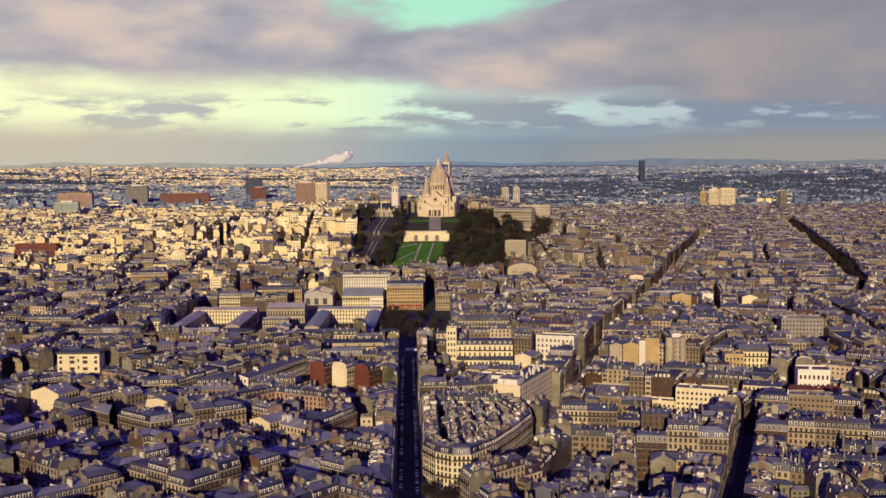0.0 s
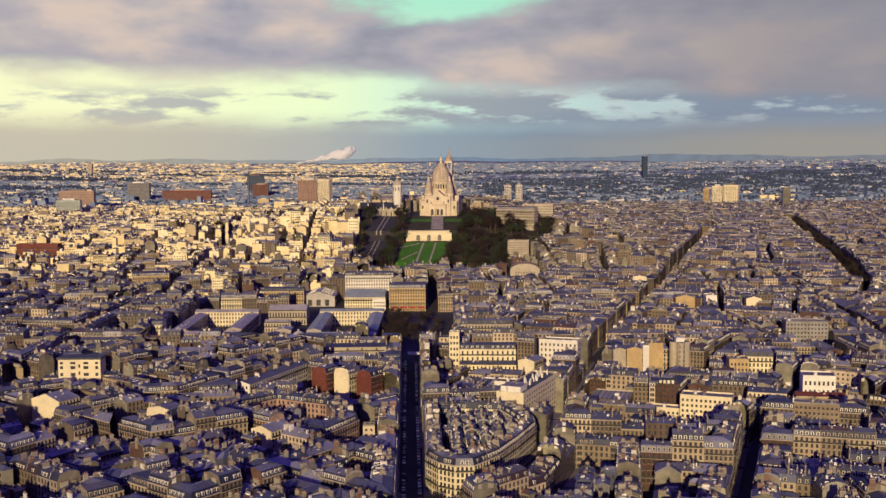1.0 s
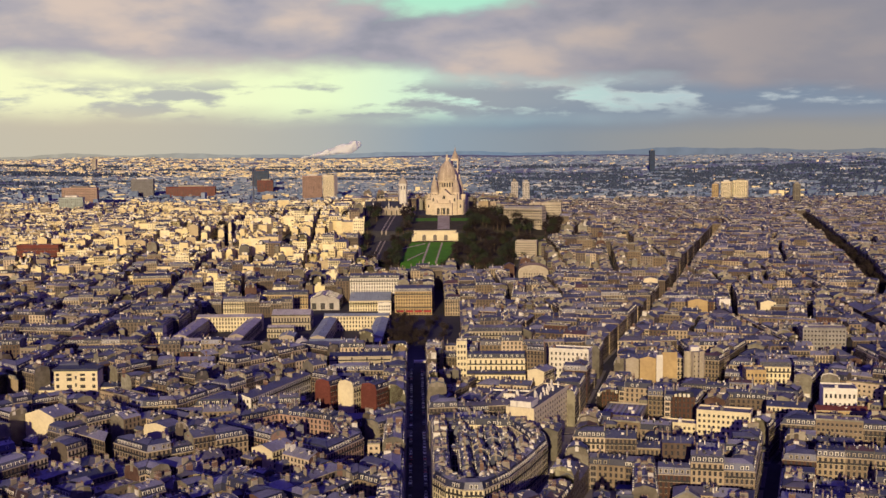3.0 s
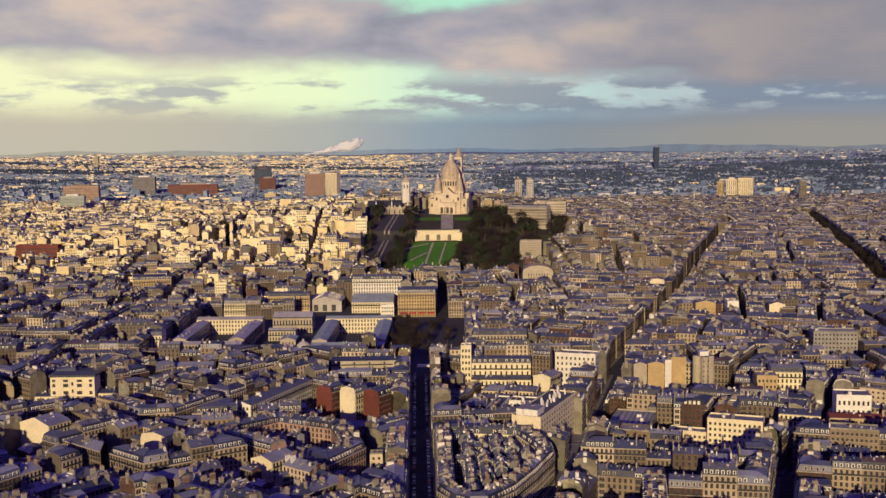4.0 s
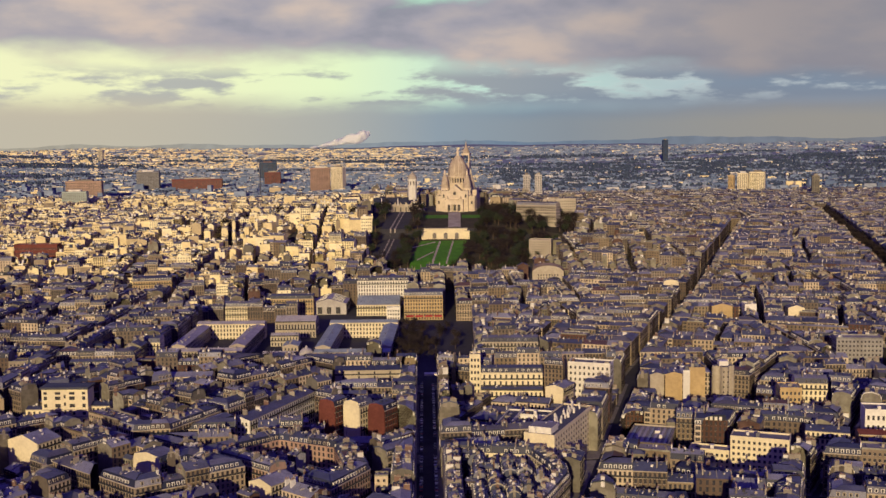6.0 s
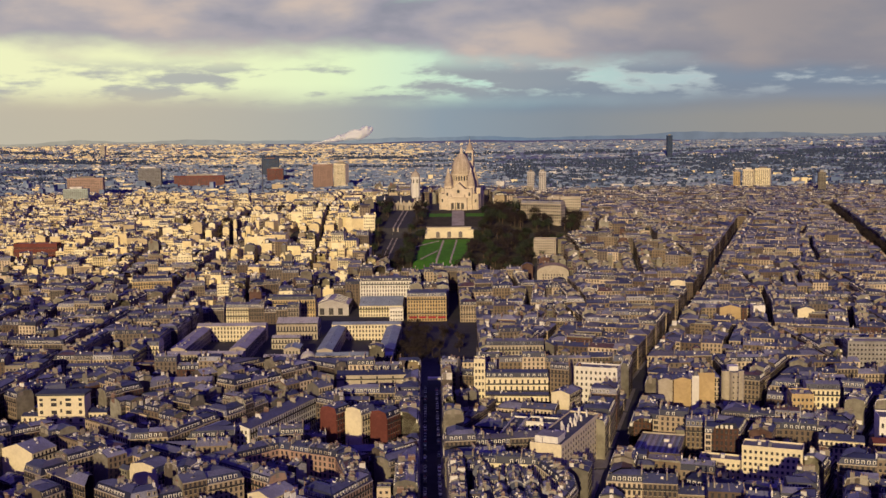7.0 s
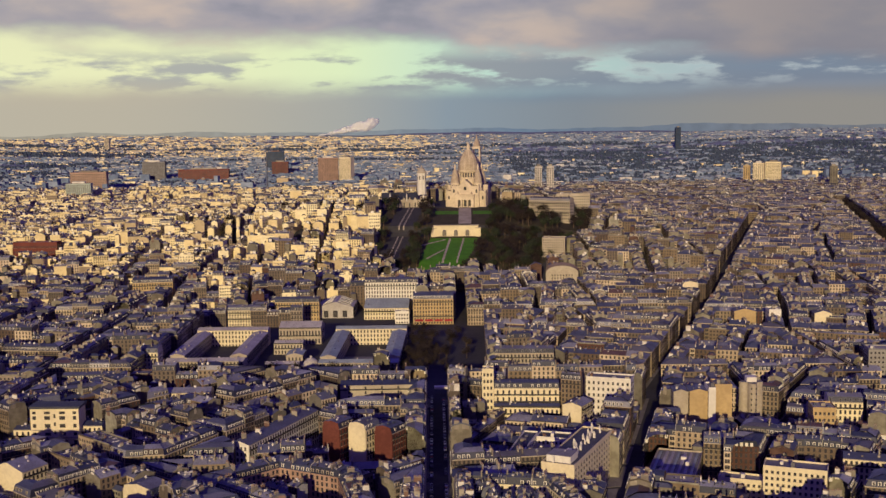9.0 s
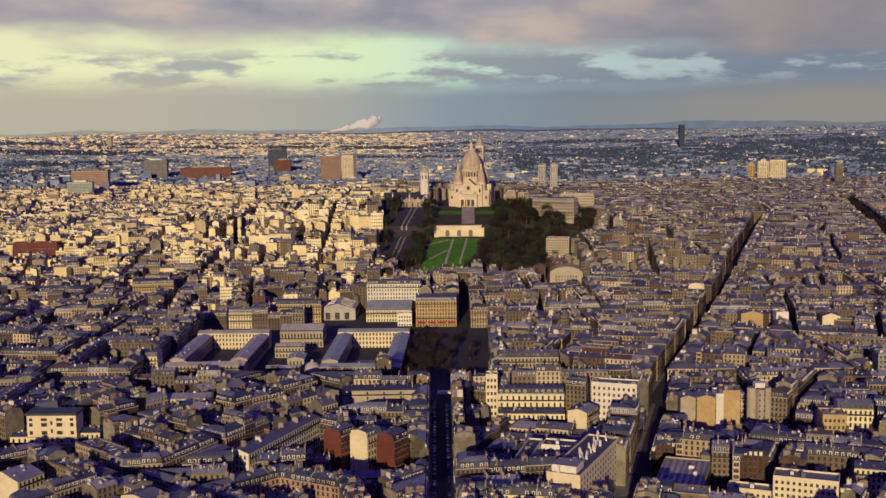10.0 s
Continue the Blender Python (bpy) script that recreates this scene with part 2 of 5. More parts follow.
SIDE_X = (-900, -560, -300, -120, 60, 130, 330)
SIDE_G = (0, 0.35, 0.75, 1, 1, 0.8, 0)


def ground_z(x, y):
    """Height of the ground: a gentle rise, the hill, and low hills at the horizon."""
    r = np.where(y > 1500, np.hypot(x * np.clip((y - 1500) / 1500, 0, 1), y), y)
    z = np.interp(r, LONG_Y, LONG_Z) + np.interp(y, HILL_Y, HILL_Z) * np.interp(x, SIDE_X, SIDE_G)
    far = np.clip((r - 4400) / 450, 0, 1) ** 2
    a = x / (abs(y) + 1)
    return z + far * 0.4 * (9 + 7 * np.sin(a * 17 + 1.0) + 5 * np.sin(a * 41 + 2.0) + 8 * np.exp(-(((a + 0.29) / 0.04) ** 2)) + 3 * np.sin(a * 90))


class Geo:
    """Vertices, faces and the material of each face."""

    def __init__(self):
        self.v, self.f, self.m = [], [], []

    def face(self, pts, mat):
        k = len(self.v)
        self.v.extend(pts)
        self.f.append(tuple(range(k, k + len(pts))))
        self.m.append(mat)

    def box(self, x0, x1, y0, y1, z0, z1, mat, top=None, bottom=False):
        k = len(self.v)
        self.v.extend([(x0, y0, z0), (x1, y0, z0), (x1, y1, z0), (x0, y1, z0), (x0, y0, z1), (x1, y0, z1), (x1, y1, z1), (x0, y1, z1)])
        fs = [(0, 1, 5, 4), (1, 2, 6, 5), (2, 3, 7, 6), (3, 0, 4, 7), (4, 5, 6, 7)] + ([(3, 2, 1, 0)] if bottom else [])
        self.f.extend(tuple(k + i for i in q) for q in fs)
        self.m.extend([mat] * 4 + [top or mat] + ([mat] if bottom else []))

    def lathe(self, cx, cy, rings, sides, mat, turn=0.0, close=True):
        k = len(self.v)
        for r, z in rings:
            self.v.extend((cx + r * math.cos(turn + 2 * math.pi * i / sides), cy + r * math.sin(turn + 2 * math.pi * i / sides), z) for i in range(sides))
        for j in range(len(rings) - 1):
            for i in range(sides):
                a, b = k + j * sides + i, k + j * sides + (i + 1) % sides
                self.f.append((a, b, b + sides, a + sides))
                self.m.append(mat)
        if close:
            self.f.append(tuple(k + (len(rings) - 1) * sides + i for i in range(sides)))
            self.m.append(mat)

    def mesh(self, name, smooth=False):
        me = bpy.data.meshes.new(name)
        me.from_pydata(self.v, [], self.f)
        names = sorted(set(self.m))
        for q in names:
            me.materials.append(M[q])
        me.polygons.foreach_set("material_index", [names.index(q) for q in self.m])
        if smooth:
            me.polygons.foreach_set("use_smooth", [True] * len(self.f))
        me.update()
        return me


def part(name, geo, parent, label="", smooth=False, kind=""):
    """One mesh under a thing or a part."""
    ob = new(name, geo if isinstance(geo, bpy.types.Mesh) else geo.mesh(name, smooth))
    ob.parent = parent
    return tagged(ob, label, kind=kind)


def base(name, m, label, category, group="", kind=""):
    ob = new(name)
    ob.matrix_basis = m
    return tagged(ob, label, category, group, kind)


def turn_at(x, y, z, deg, sx=1.0, sy=1.0, sz=1.0):
    return pose(x, y, z, 0, 0, deg) @ Matrix.Diagonal((sx, sy, sz, 1))


def build_ground():
    angles = [radians(a) for a in (*np.arange(-36, 36.01, 0.75), *np.arange(40, 321, 5))]
    radii = [0, 150, 300, *np.arange(400, 1320, 20), *np.arange(1320, 1620, 7), *np.arange(1620, 2200, 20), *np.arange(2200, 4961, 60)]
    g = Geo()
    g.v = [(r * math.sin(a), r * math.cos(a), 0.0) for r in radii[1:] for a in angles]
    g.v = [(x, y, float(ground_z(x, y))) for x, y, _ in g.v] + [(0, 0, 0)]
    n = len(angles)
    for j in range(len(radii) - 2):
        for i in range(n):
            a, b = j * n + i, j * n + (i + 1) % n
            g.f.append((b, a, a + n, b + n))
    g.f += [((i + 1) % n, len(g.v) - 1, i) for i in range(n)]
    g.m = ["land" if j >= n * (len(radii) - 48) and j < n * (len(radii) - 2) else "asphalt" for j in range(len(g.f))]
    tagged(new("ground", g.mesh("ground", True)), "dark asphalt city ground rising to a hill", "ground", kind="structure")


build_ground()


def sheet(name, mat, inside, x0, x1, y0, y1, cell, lift, label, category):
    """A sheet that lies on the terrain where inside(x, y) holds."""
    g = Geo()
    for x in np.arange(x0, x1, cell):
        for y in np.arange(y0, y1, cell):
            if inside(x + cell / 2, y + cell / 2):
                g.face([(a, b, float(ground_z(a, b)) + lift) for a, b in ((x, y), (x + cell, y), (x + cell, y + cell), (x, y + cell))], mat)
    return tagged(new(name, g.mesh(name)), label, category, kind="structure")


# ---- plan of the streets ----
AVENUE = ((58, 610), (0.247, 1.0), 6.4)
BOULEVARD = ((478, 1307), (0.22, 1.0), 12)
AVENUE_UPPER = ((139.5, 940), (0.345, 1.0), 6.8)  # it bends at the cross street
STREET = ((-17, 563), (-0.03, 1.0), 7.0)
PARK = [(-112, 1584), (-108, 1400), (-75, 1336), (55, 1336), (95, 1400), (140, 1470), (152, 1560), (120, 1604), (60, 1580), (-88, 1580)]
SQUARE = [(-56, 938), (0, 938), (2, 1104), (-60, 1104)]
LOW = [[(-14, 742), (66, 742), (66, 826), (-14, 826)], [(-300, 712), (-222, 722), (-222, 776), (-306, 770)],  # yards of low workshops
       [(-98, 694), (-34, 684), (-34, 730), (-98, 736)], [(122, 762), (182, 762), (182, 803), (122, 803)], [(188, 716), (236, 722), (232, 756), (188, 752)],
       [(116, 612), (172, 600), (178, 650), (120, 664)], [(222, 650), (262, 650), (262, 704), (222, 704)], [(270, 850), (318, 850), (318, 892), (270, 892)],
       [(-182, 600), (-146, 592), (-150, 634), (-178, 642)], [(-262, 636), (-226, 628), (-226, 668), (-258, 678)], [(-112, 560), (-86, 556), (-88, 594), (-108, 602)],
       [(-566, 1405), (-498, 1405), (-498, 1461), (-566, 1461)], [(-240, 894), (-62, 894), (-62, 938), (-240, 938)], [(-92, 798), (-34, 796), (-34, 838), (-92, 840)], [(70, 790), (112, 780), (112, 826), (76, 828)]]
LYCEE = [(-240, 916), (-53, 914), (-58, 1111), (-240, 1111)]
MIDDLING = [[(0, 440), (24, 500), (66, 600), (108, 600), (90, 440)], [(-330, 1112), (-58, 1112), (-58, 1170), (-330, 1170)]]
JUNCTION = [(-12, 420), (22, 430), (6, 496), (36, 526), (14, 529), (5, 529), (-3, 535), (-10, 548)]
OPERA_YARD = [(-150, 1112), (-60, 1112), (-60, 1168), (-150, 1168)]
TAKEN = [PARK, SQUARE, LYCEE, JUNCTION, OPERA_YARD]


def inside_poly(x, y, poly):
    odd = False
    for (x0, y0), (x1, y1) in zip(poly, poly[1:] + poly[:1]):
        if (y0 > y) != (y1 > y) and x < x0 + (y - y0) / (y1 - y0) * (x1 - x0):
            odd = not odd
    return odd


def taken(pts):
    return any(inside_poly(x, y, p) for x, y in pts for p in TAKEN)


def area(poly):
    return 0.5 * sum(x0 * y1 - x1 * y0 for (x0, y0), (x1, y1) in zip(poly, poly[1:] + poly[:1]))


def clip(poly, p, n):
    """The part of a convex polygon on the side of the line through p to which n points."""
    out = []
    for a, b in zip(poly, poly[1:] + poly[:1]):
        da, db = ((q[0] - p[0]) * n[0] + (q[1] - p[1]) * n[1] for q in (a, b))
        if da >= 0:
            out.append(a)
        if (da >= 0) != (db >= 0):
            k = da / (da - db)
            out.append((a[0] + k * (b[0] - a[0]), a[1] + k * (b[1] - a[1])))
    return out


def cut(poly, line):
    """Both sides of a street: what lies to its right, and to its left."""
    p, d, hw = line
    q = math.hypot(*d)
    n = (d[1] / q, -d[0] / q)
    return (clip(poly, (p[0] + n[0] * hw, p[1] + n[1] * hw), n), clip(poly, (p[0] - n[0] * hw, p[1] - n[1] * hw), (-n[0], -n[1])))


def tidy(poly):
    return [a for a, b in zip(poly, poly[1:] + poly[:1]) if math.dist(a, b) > 0.5]


def split(poly, size, rng, out):
    """Divide a quarter into blocks by streets."""
    poly = tidy(poly)
    if len(poly) < 3 or area(poly) < 300:
        return
    if area(poly) < size * rng.uniform(0.75, 1.5):
        out.append(poly)
        return
    a, b = max(zip(poly, poly[1:] + poly[:1]), key=lambda e: math.dist(*e))
    k = rng.uniform(0.4, 0.6)
    p = (a[0] + k * (b[0] - a[0]), a[1] + k * (b[1] - a[1]))
    h = math.atan2(b[1] - a[1], b[0] - a[0]) + math.pi / 2 + rng.gauss(0, 0.10)
    for q in cut(poly, (p, (math.cos(h), math.sin(h)), rng.choice((2.6, 3.0, 3.4, 4.2)))):
        split(q, size, rng, out)


def lattice(poly, p, d, deep, wide, hw):
    """A quarter cut by streets along d, and by others across it."""
    rows, left = [], poly
    for k in range(1, 12):
        q = (p[0] + d[1] * deep * k, p[1] - d[0] * deep * k)
        far, near = cut(left, (q, d, hw))
        rows.append(near)
        left = far
        if len(tidy(left)) < 3:
            break
    out = []
    for i, row in enumerate(rows + [left]):
        for k in range(-12, 13):
            at = k * wide + i * 0.4 * wide
            q = (p[0] + d[0] * at, p[1] + d[1] * at)
            if len(tidy(row)) < 3:
                break
            far, near = cut(row, (q, (d[1], -d[0]), hw))
            if len(tidy(near)) >= 3 and area(near) > 300:
                out.append(near)
            row = far
        if len(tidy(row)) >= 3 and area(row) > 300:
            out.append(row)
    return out


# ---- town houses ----
POTS = 0.32


def dormer(g, gw, x, y, z, s, front="white"):
    """A dormer window on a mansard slope; s: 1 looks to the front, -1 to the back."""
    y0, y1 = (y, y + 1.5) if s > 0 else (y - 1.5, y)
    g.box(x - 0.75, x + 0.75, y0, y1, z, z + 2.0, front, "zinc")
    f = y - 0.04 * s
    pts = [(x - 0.42, f, z + 0.3), (x + 0.42, f, z + 0.3), (x + 0.42, f, z + 1.7), (x - 0.42, f, z + 1.7)]
    gw.face(pts if s > 0 else pts[::-1], "glass")


def panes(g, x0, x1, y, s, z0, h, n, bays, solid, tall=0.62):
    """Rows of windows on a wall that looks to -y (s = 1) or +y."""
    fh = h / n
    for k in range(n):
        for i in range(bays):
            x = x0 + (x1 - x0) * (i + 0.5) / bays
            za = z0 + k * fh + (0.5 if k else 0.25)
            zb = za + fh * tall
            if solid:
                ya, yb = (y - 0.05, y + 0.1) if s > 0 else (y - 0.1, y + 0.05)
                g.box(x - 0.62, x + 0.62, ya, yb, za, zb, "glass")
                yc, yd = (y - 0.25, y) if s > 0 else (y, y + 0.25)
                g.box(x - 0.75, x + 0.75, yc, yd, za - 0.14, za, "trim", bottom=True)
            else:
                f = y - 0.05 * s
                pts = [(x - 0.62, f, za), (x + 0.62, f, za), (x + 0.62, f, zb), (x - 0.62, f, zb)]
                g.face(pts if s > 0 else pts[::-1], "glass")


def side_panes(g, x, s, y0, y1, z0, h, n, bays):
    fh = h / n
    for k in range(n):
        for i in range(bays):
            y = y0 + (y1 - y0) * (i + 0.5) / bays
            za = z0 + k * fh + 0.5
            zb = za + fh * 0.6
            f = x + 0.05 * s
            pts = [(f, y - 0.6, za), (f, y + 0.6, za), (f, y + 0.6, zb), (f, y - 0.6, zb)]
            g.face(pts if s > 0 else pts[::-1], "glass")


def stack_geo(length, height, rng):
    g = Geo()
    g.box(-0.35, 0.35, -length / 2, length / 2, 0, height, "brick")
    g.box(-0.45, 0.45, -length / 2 - 0.1, length / 2 + 0.1, height, height + 0.15, "trim", bottom=True)
    y = -length / 2 + 0.35
    while y < length / 2 - 0.2:
        t = rng.uniform(0.5, 1.0)
        g.box(-POTS / 2, POTS / 2, y, y + POTS, height + 0.15, height + 0.15 + t, "pot")
        y += rng.choice((0.5, 0.55, 0.8, 1.1))
    return g


def fin(g, x, d, prof, lift, mat):
    """A party wall that stands a little proud of the roof."""
    line = [(min(max(y, 0.15), d - 0.15), z + (lift if 0.2 < y < d - 0.2 else 0.25)) for y, z in prof]
    low = [(y, z - lift - 0.4) for y, z in line]
    a, b = x - 0.17, x + 0.17
    g.face([(a, *p) for p in line] + [(a, *p) for p in low[::-1]], mat)
    g.face([(b, *p) for p in line[::-1]] + [(b, *p) for p in low], mat)
    for p, q in zip(line, line[1:]):
        g.face([(a, *p), (b, *p), (b, *q), (a, *q)], mat)


def house_geo(rng, w, d, h, n, kind, wing=0.0, solid=True, wall="wall", cols=None):
    """Parts of a row house: front at y = 0, party walls at both ends."""
    P = {"wall": Geo(), "roof": Geo(), "windows": Geo(), "dormers": Geo(), "rear_wing": Geo()}
    g, r, q, o = P["wall"], P["roof"], P["windows"], P["dormers"]
    x0, x1, bays = -w / 2, w / 2, cols or max(2, round(w / 2.7))
    if kind == "mansard":
        t = 3.0
        prof = [(0.15, h), (1.15, h + t), (d / 2, h + t + 0.085 * d), (d - 1.15, h + t), (d - 0.15, h)]
        mats = ["slate", "zinc", "zinc", "slate"] if rng.random() < 0.7 else ["zinc"] * 4
    elif kind == "pitched":
        prof, mats = [(-0.3, h), (d / 2, h + d * rng.uniform(0.12, 0.2)), (d + 0.3, h)], ["zinc", "zinc"]
    elif kind == "shed":
        prof, mats = [(-0.3, h), (d - 0.2, h + d * 0.25), (d + 0.1, h)], ["zinc", wall]
    else:
        prof, mats = [(0.0, h), (d, h)], ["gravel"]
    top = [p for p in prof]
    g.face([(x0, 0, -4), (x1, 0, -4), (x1, 0, h), (x0, 0, h)], wall)
    g.face([(x1, d, -4), (x0, d, -4), (x0, d, h), (x1, d, h)], wall)
    for x, s in ((x0, -1), (x1, 1)):
        ring = [(x, 0, -4), (x, d, -4)] + [(x, min(max(y, 0), d), z) for y, z in reversed(top)]
        g.face(ring if s > 0 else ring[::-1], "party" if wall == "wall" else wall)
    for (ya, za), (yb, zb), mt in zip(prof, prof[1:], mats):
        r.face([(x0, ya, za), (x1, ya, za), (x1, yb, zb), (x0, yb, zb)], mt)
    ridge = max(z for _, z in prof)
    if kind == "flat":
        for a in ((x0, x1, 0, 0.3), (x0, x1, d - 0.3, d), (x0, x0 + 0.3, 0.3, d - 0.3), (x1 - 0.3, x1, 0.3, d - 0.3)):
            r.box(*a, h, h + 0.9, wall)
        for _ in range(rng.randint(1, 3)):
            a, b = rng.uniform(x0 + 1, x1 - 4), rng.uniform(1, d - 4)
            o.box(a, a + rng.uniform(1.5, 3), b, b + rng.uniform(1.5, 3), h, h + rng.uniform(1, 2.8), rng.choice(("white", "brick", "zinc")))
    else:
        g.box(x0, x1, -0.35, 0.0, h - 0.45, h - 0.05, "trim", bottom=True)
        g.box(x0, x1, d, d + 0.3, h - 0.4, h - 0.05, "trim", bottom=True)
        for _ in range(rng.randint(2, 6)):
            y = rng.uniform(2.2, d - 2.6)
            z = float(np.interp(y, [p[0] for p in prof], [p[1] for p in prof]))
            a = rng.uniform(x0 + 1, x1 - 2)
            o.box(a, a + rng.uniform(0.6, 1.4), y, y + rng.uniform(0.6, 1.2), z - 0.5, z + rng.uniform(0.35, 1.3), rng.choice(("white", "zinc", "brick", "trim")))
    if kind == "mansard":
        front = rng.choice(("white", "white", "trim", "zinc"))
        for i in range(bays):
            if rng.random() < 0.85:
                dormer(o, q, x0 + w * (i + 0.5) / bays, 0.35, h + 0.35, 1, front)
            if rng.random() < 0.6:
                dormer(o, q, x0 + w * (i + 0.5) / bays, d - 0.35, h + 0.35, -1, front)
    tall = 0.45 if kind == "flat" else 0.62
    panes(q, x0 + 0.4, x1 - 0.4, 0, 1, 0.3, h - 0.6, n, bays, solid, tall)
    panes(q, x0 + 0.4, x1 - 0.4, d, -1, 0.3, h - 0.6, n, max(2, bays - 1), False, tall)
    if solid and kind != "flat":
        for k in (2, n - 1):
            z = (h - 0.6) / n * k + 0.3
            g.box(x0, x1, -0.7, 0, z - 0.15, z, "trim", bottom=True)
            q.box(x0 + 0.1, x1 - 0.1, -0.7, -0.64, z, z + 0.95, "iron")
    if wing:
        a = rng.choice((x0, x1 - 5.5))
        hw, y1 = h * rng.uniform(0.6, 1.0), d + wing
        e = P["rear_wing"]
        e.box(a, a + 5.5, d, y1, -4, hw, "party" if wall == "wall" else wall)
        e.face([(a + 5.6, d, hw), (a + 5.6, y1, hw), (a + 2.7, y1, hw + 1.3), (a + 2.7, d, hw + 1.3)], "zinc")
        e.face([(a - 0.1, y1, hw), (a - 0.1, d, hw), (a + 2.7, d, hw + 1.3), (a + 2.7, y1, hw + 1.3)], "zinc")
        e.face([(a, y1, hw), (a + 2.7, y1, hw + 1.25), (a + 5.5, y1, hw)][::-1], wall)
        side_panes(q, a + 5.5, 1, d + 1, y1 - 0.5, 0, hw - 0.5, max(2, n - 1), 3)
        side_panes(q, a, -1, d + 1, y1 - 0.5, 0, hw - 0.5, max(2, n - 1), 3)
    P["ridge"] = ridge
    return P


def inset(poly, d):
    out = poly
    for a, b in zip(poly, poly[1:] + poly[:1]):
        ln = math.dist(a, b)
        n = (-(b[1] - a[1]) / ln, (b[0] - a[0]) / ln)
        out = clip(out, (a[0] + n[0] * d, a[1] + n[1] * d), n)
        if len(out) < 3:
            return []
    return tidy(out)


# ---- rows of houses that close round a block ----


def row_house(rng, x0, x1, cl, cr, d, h, n, kind, fine, wing=0.0, wall="wall"):
    """A house of a closed row: front at y = 0; its ends lean by cl and cr a metre of depth where the row turns a corner."""
    P = {"wall": Geo(), "roof": Geo(), "windows": Geo(), "dormers": Geo(), "rear_wing": Geo(), "chimneys": []}
    g, r, q, o = P["wall"], P["roof"], P["windows"], P["dormers"]

    def xl(y):
        return x0 + cl * y

    def xr(y):
        return x1 + cr * y

    if kind == "mansard":
        t = rng.choice((2.9, 3.1, 3.4))
        prof = [(0.1, h), (1.3, h + t), (d / 2, h + t + 0.07 * d + 0.4), (d - 1.3, h + t), (d - 0.1, h)]
        mats = ["slate", "zinc", "zinc", "slate"] if rng.random() < 0.8 else ["zinc"] * 4
    elif kind == "pitched":
        prof, mats = [(-0.3, h), (d / 2, h + d * rng.uniform(0.14, 0.26)), (d + 0.3, h)], ["zinc", "zinc"]
    else:
        prof, mats = [(0.0, h), (d, h)], ["gravel"]
    side = "party" if wall == "wall" else wall
    g.face([(xl(0), 0, -4), (xr(0), 0, -4), (xr(0), 0, h), (xl(0), 0, h)], wall)
    g.face([(xr(d), d, -4), (xl(d), d, -4), (xl(d), d, h), (xr(d), d, h)], wall)
    for e, s, lean in ((xl, -1, cl), (xr, 1, cr)):
        if lean:
            continue
        loop = [(e(0), 0, -4), (e(d), d, -4)] + [(e(0), min(max(y, 0), d), z) for y, z in reversed(prof)]
        g.face(loop if s > 0 else loop[::-1], side)
    for (ya, za), (yb, zb), mt in zip(prof, prof[1:], mats):
        r.face([(xl(ya), ya, za), (xr(ya), ya, za), (xr(yb), yb, zb), (xl(yb), yb, zb)], mt)
    ridge = max(z for _, z in prof)
    ia, ib = max(xl(0), xl(d)) + 0.3, min(xr(0), xr(d)) - 0.3
    if kind != "flat":
        if not cr and (fine or rng.random() < 0.5):
            fin(g, x1, d, prof, rng.uniform(0.2, 0.55), rng.choice(("party", "zinc", "slate", "brick", "zinc")))
        if fine and ib - ia > 13 and rng.random() < 0.6:
            fin(g, ia + (ib - ia) * rng.uniform(0.4, 0.6), d, prof, rng.uniform(0.2, 0.5), rng.choice(("party", "brick", "zinc")))
    if kind == "flat":
        for ya, yb in ((0, 0.3), (d - 0.3, d)):
            r.face([(xl(ya), ya, h), (xr(ya), ya, h), (xr(ya), ya, h + 0.9), (xl(ya), ya, h + 0.9)], side)
            r.face([(xr(yb), yb, h), (xl(yb), yb, h), (xl(yb), yb, h + 0.9), (xr(yb), yb, h + 0.9)], side)
            r.face([(xl(ya), ya, h + 0.9), (xr(ya), ya, h + 0.9), (xr(yb), yb, h + 0.9), (xl(yb), yb, h + 0.9)], "trim")
    if ib - ia > 4:
        for _ in range(rng.randint(9, 18) if fine else rng.randint(4, 10)):
            a, y = rng.uniform(ia, ib - 1.6), rng.uniform(1.8, max(2.0, d - 2.8))
            z = float(np.interp(y, [p[0] for p in prof], [p[1] for p in prof]))
            k = rng.uniform(0.5, 1.3)
            if fine and rng.random() < 0.35:
                # a sheet-metal seam cap or a roof hatch, long and low
                o.box(a, a + 0.35, y, min(y + rng.uniform(2, 4.5), d - 1.4), z - 0.4, z + 0.35, rng.choice(("white", "lead", "slate")))
                continue
            o.box(a, a + k, y, y + rng.uniform(0.5, 1.2), z - 0.5, z + (rng.uniform(0.15, 0.4) if rng.random() < 0.6 else rng.uniform(0.8, 1.6)), rng.choice(("white", "zinc", "trim", "glass", "brick")))
    bays = max(2, round((xr(0) - xl(0)) / 2.5))
    back = max(2, round((xr(d) - xl(d)) / 3.0))
    if kind == "mansard":
        front = rng.choice(("white", "white", "trim"))
        for i in range(bays):
            x = x0 + (x1 - x0) * (i + 0.5) / bays
            if xl(1.6) + 0.9 < x < xr(1.6) - 0.9 and rng.random() < 0.93:
                dormer(o, q, x, 0.3, h + 0.3, 1, front)
        for i in range(back):
            x = xl(d) + (xr(d) - xl(d)) * (i + 0.5) / back
            if xr(d) - xl(d) > 3 and rng.random() < 0.75:
                dormer(o, q, x, d - 0.3, h + 0.3, -1, front)
    tall = 0.45 if kind == "flat" else 0.66
    panes(q, x0 + 0.3, x1 - 0.3, 0, 1, 0.3, h - 0.6, n, bays, fine, tall)
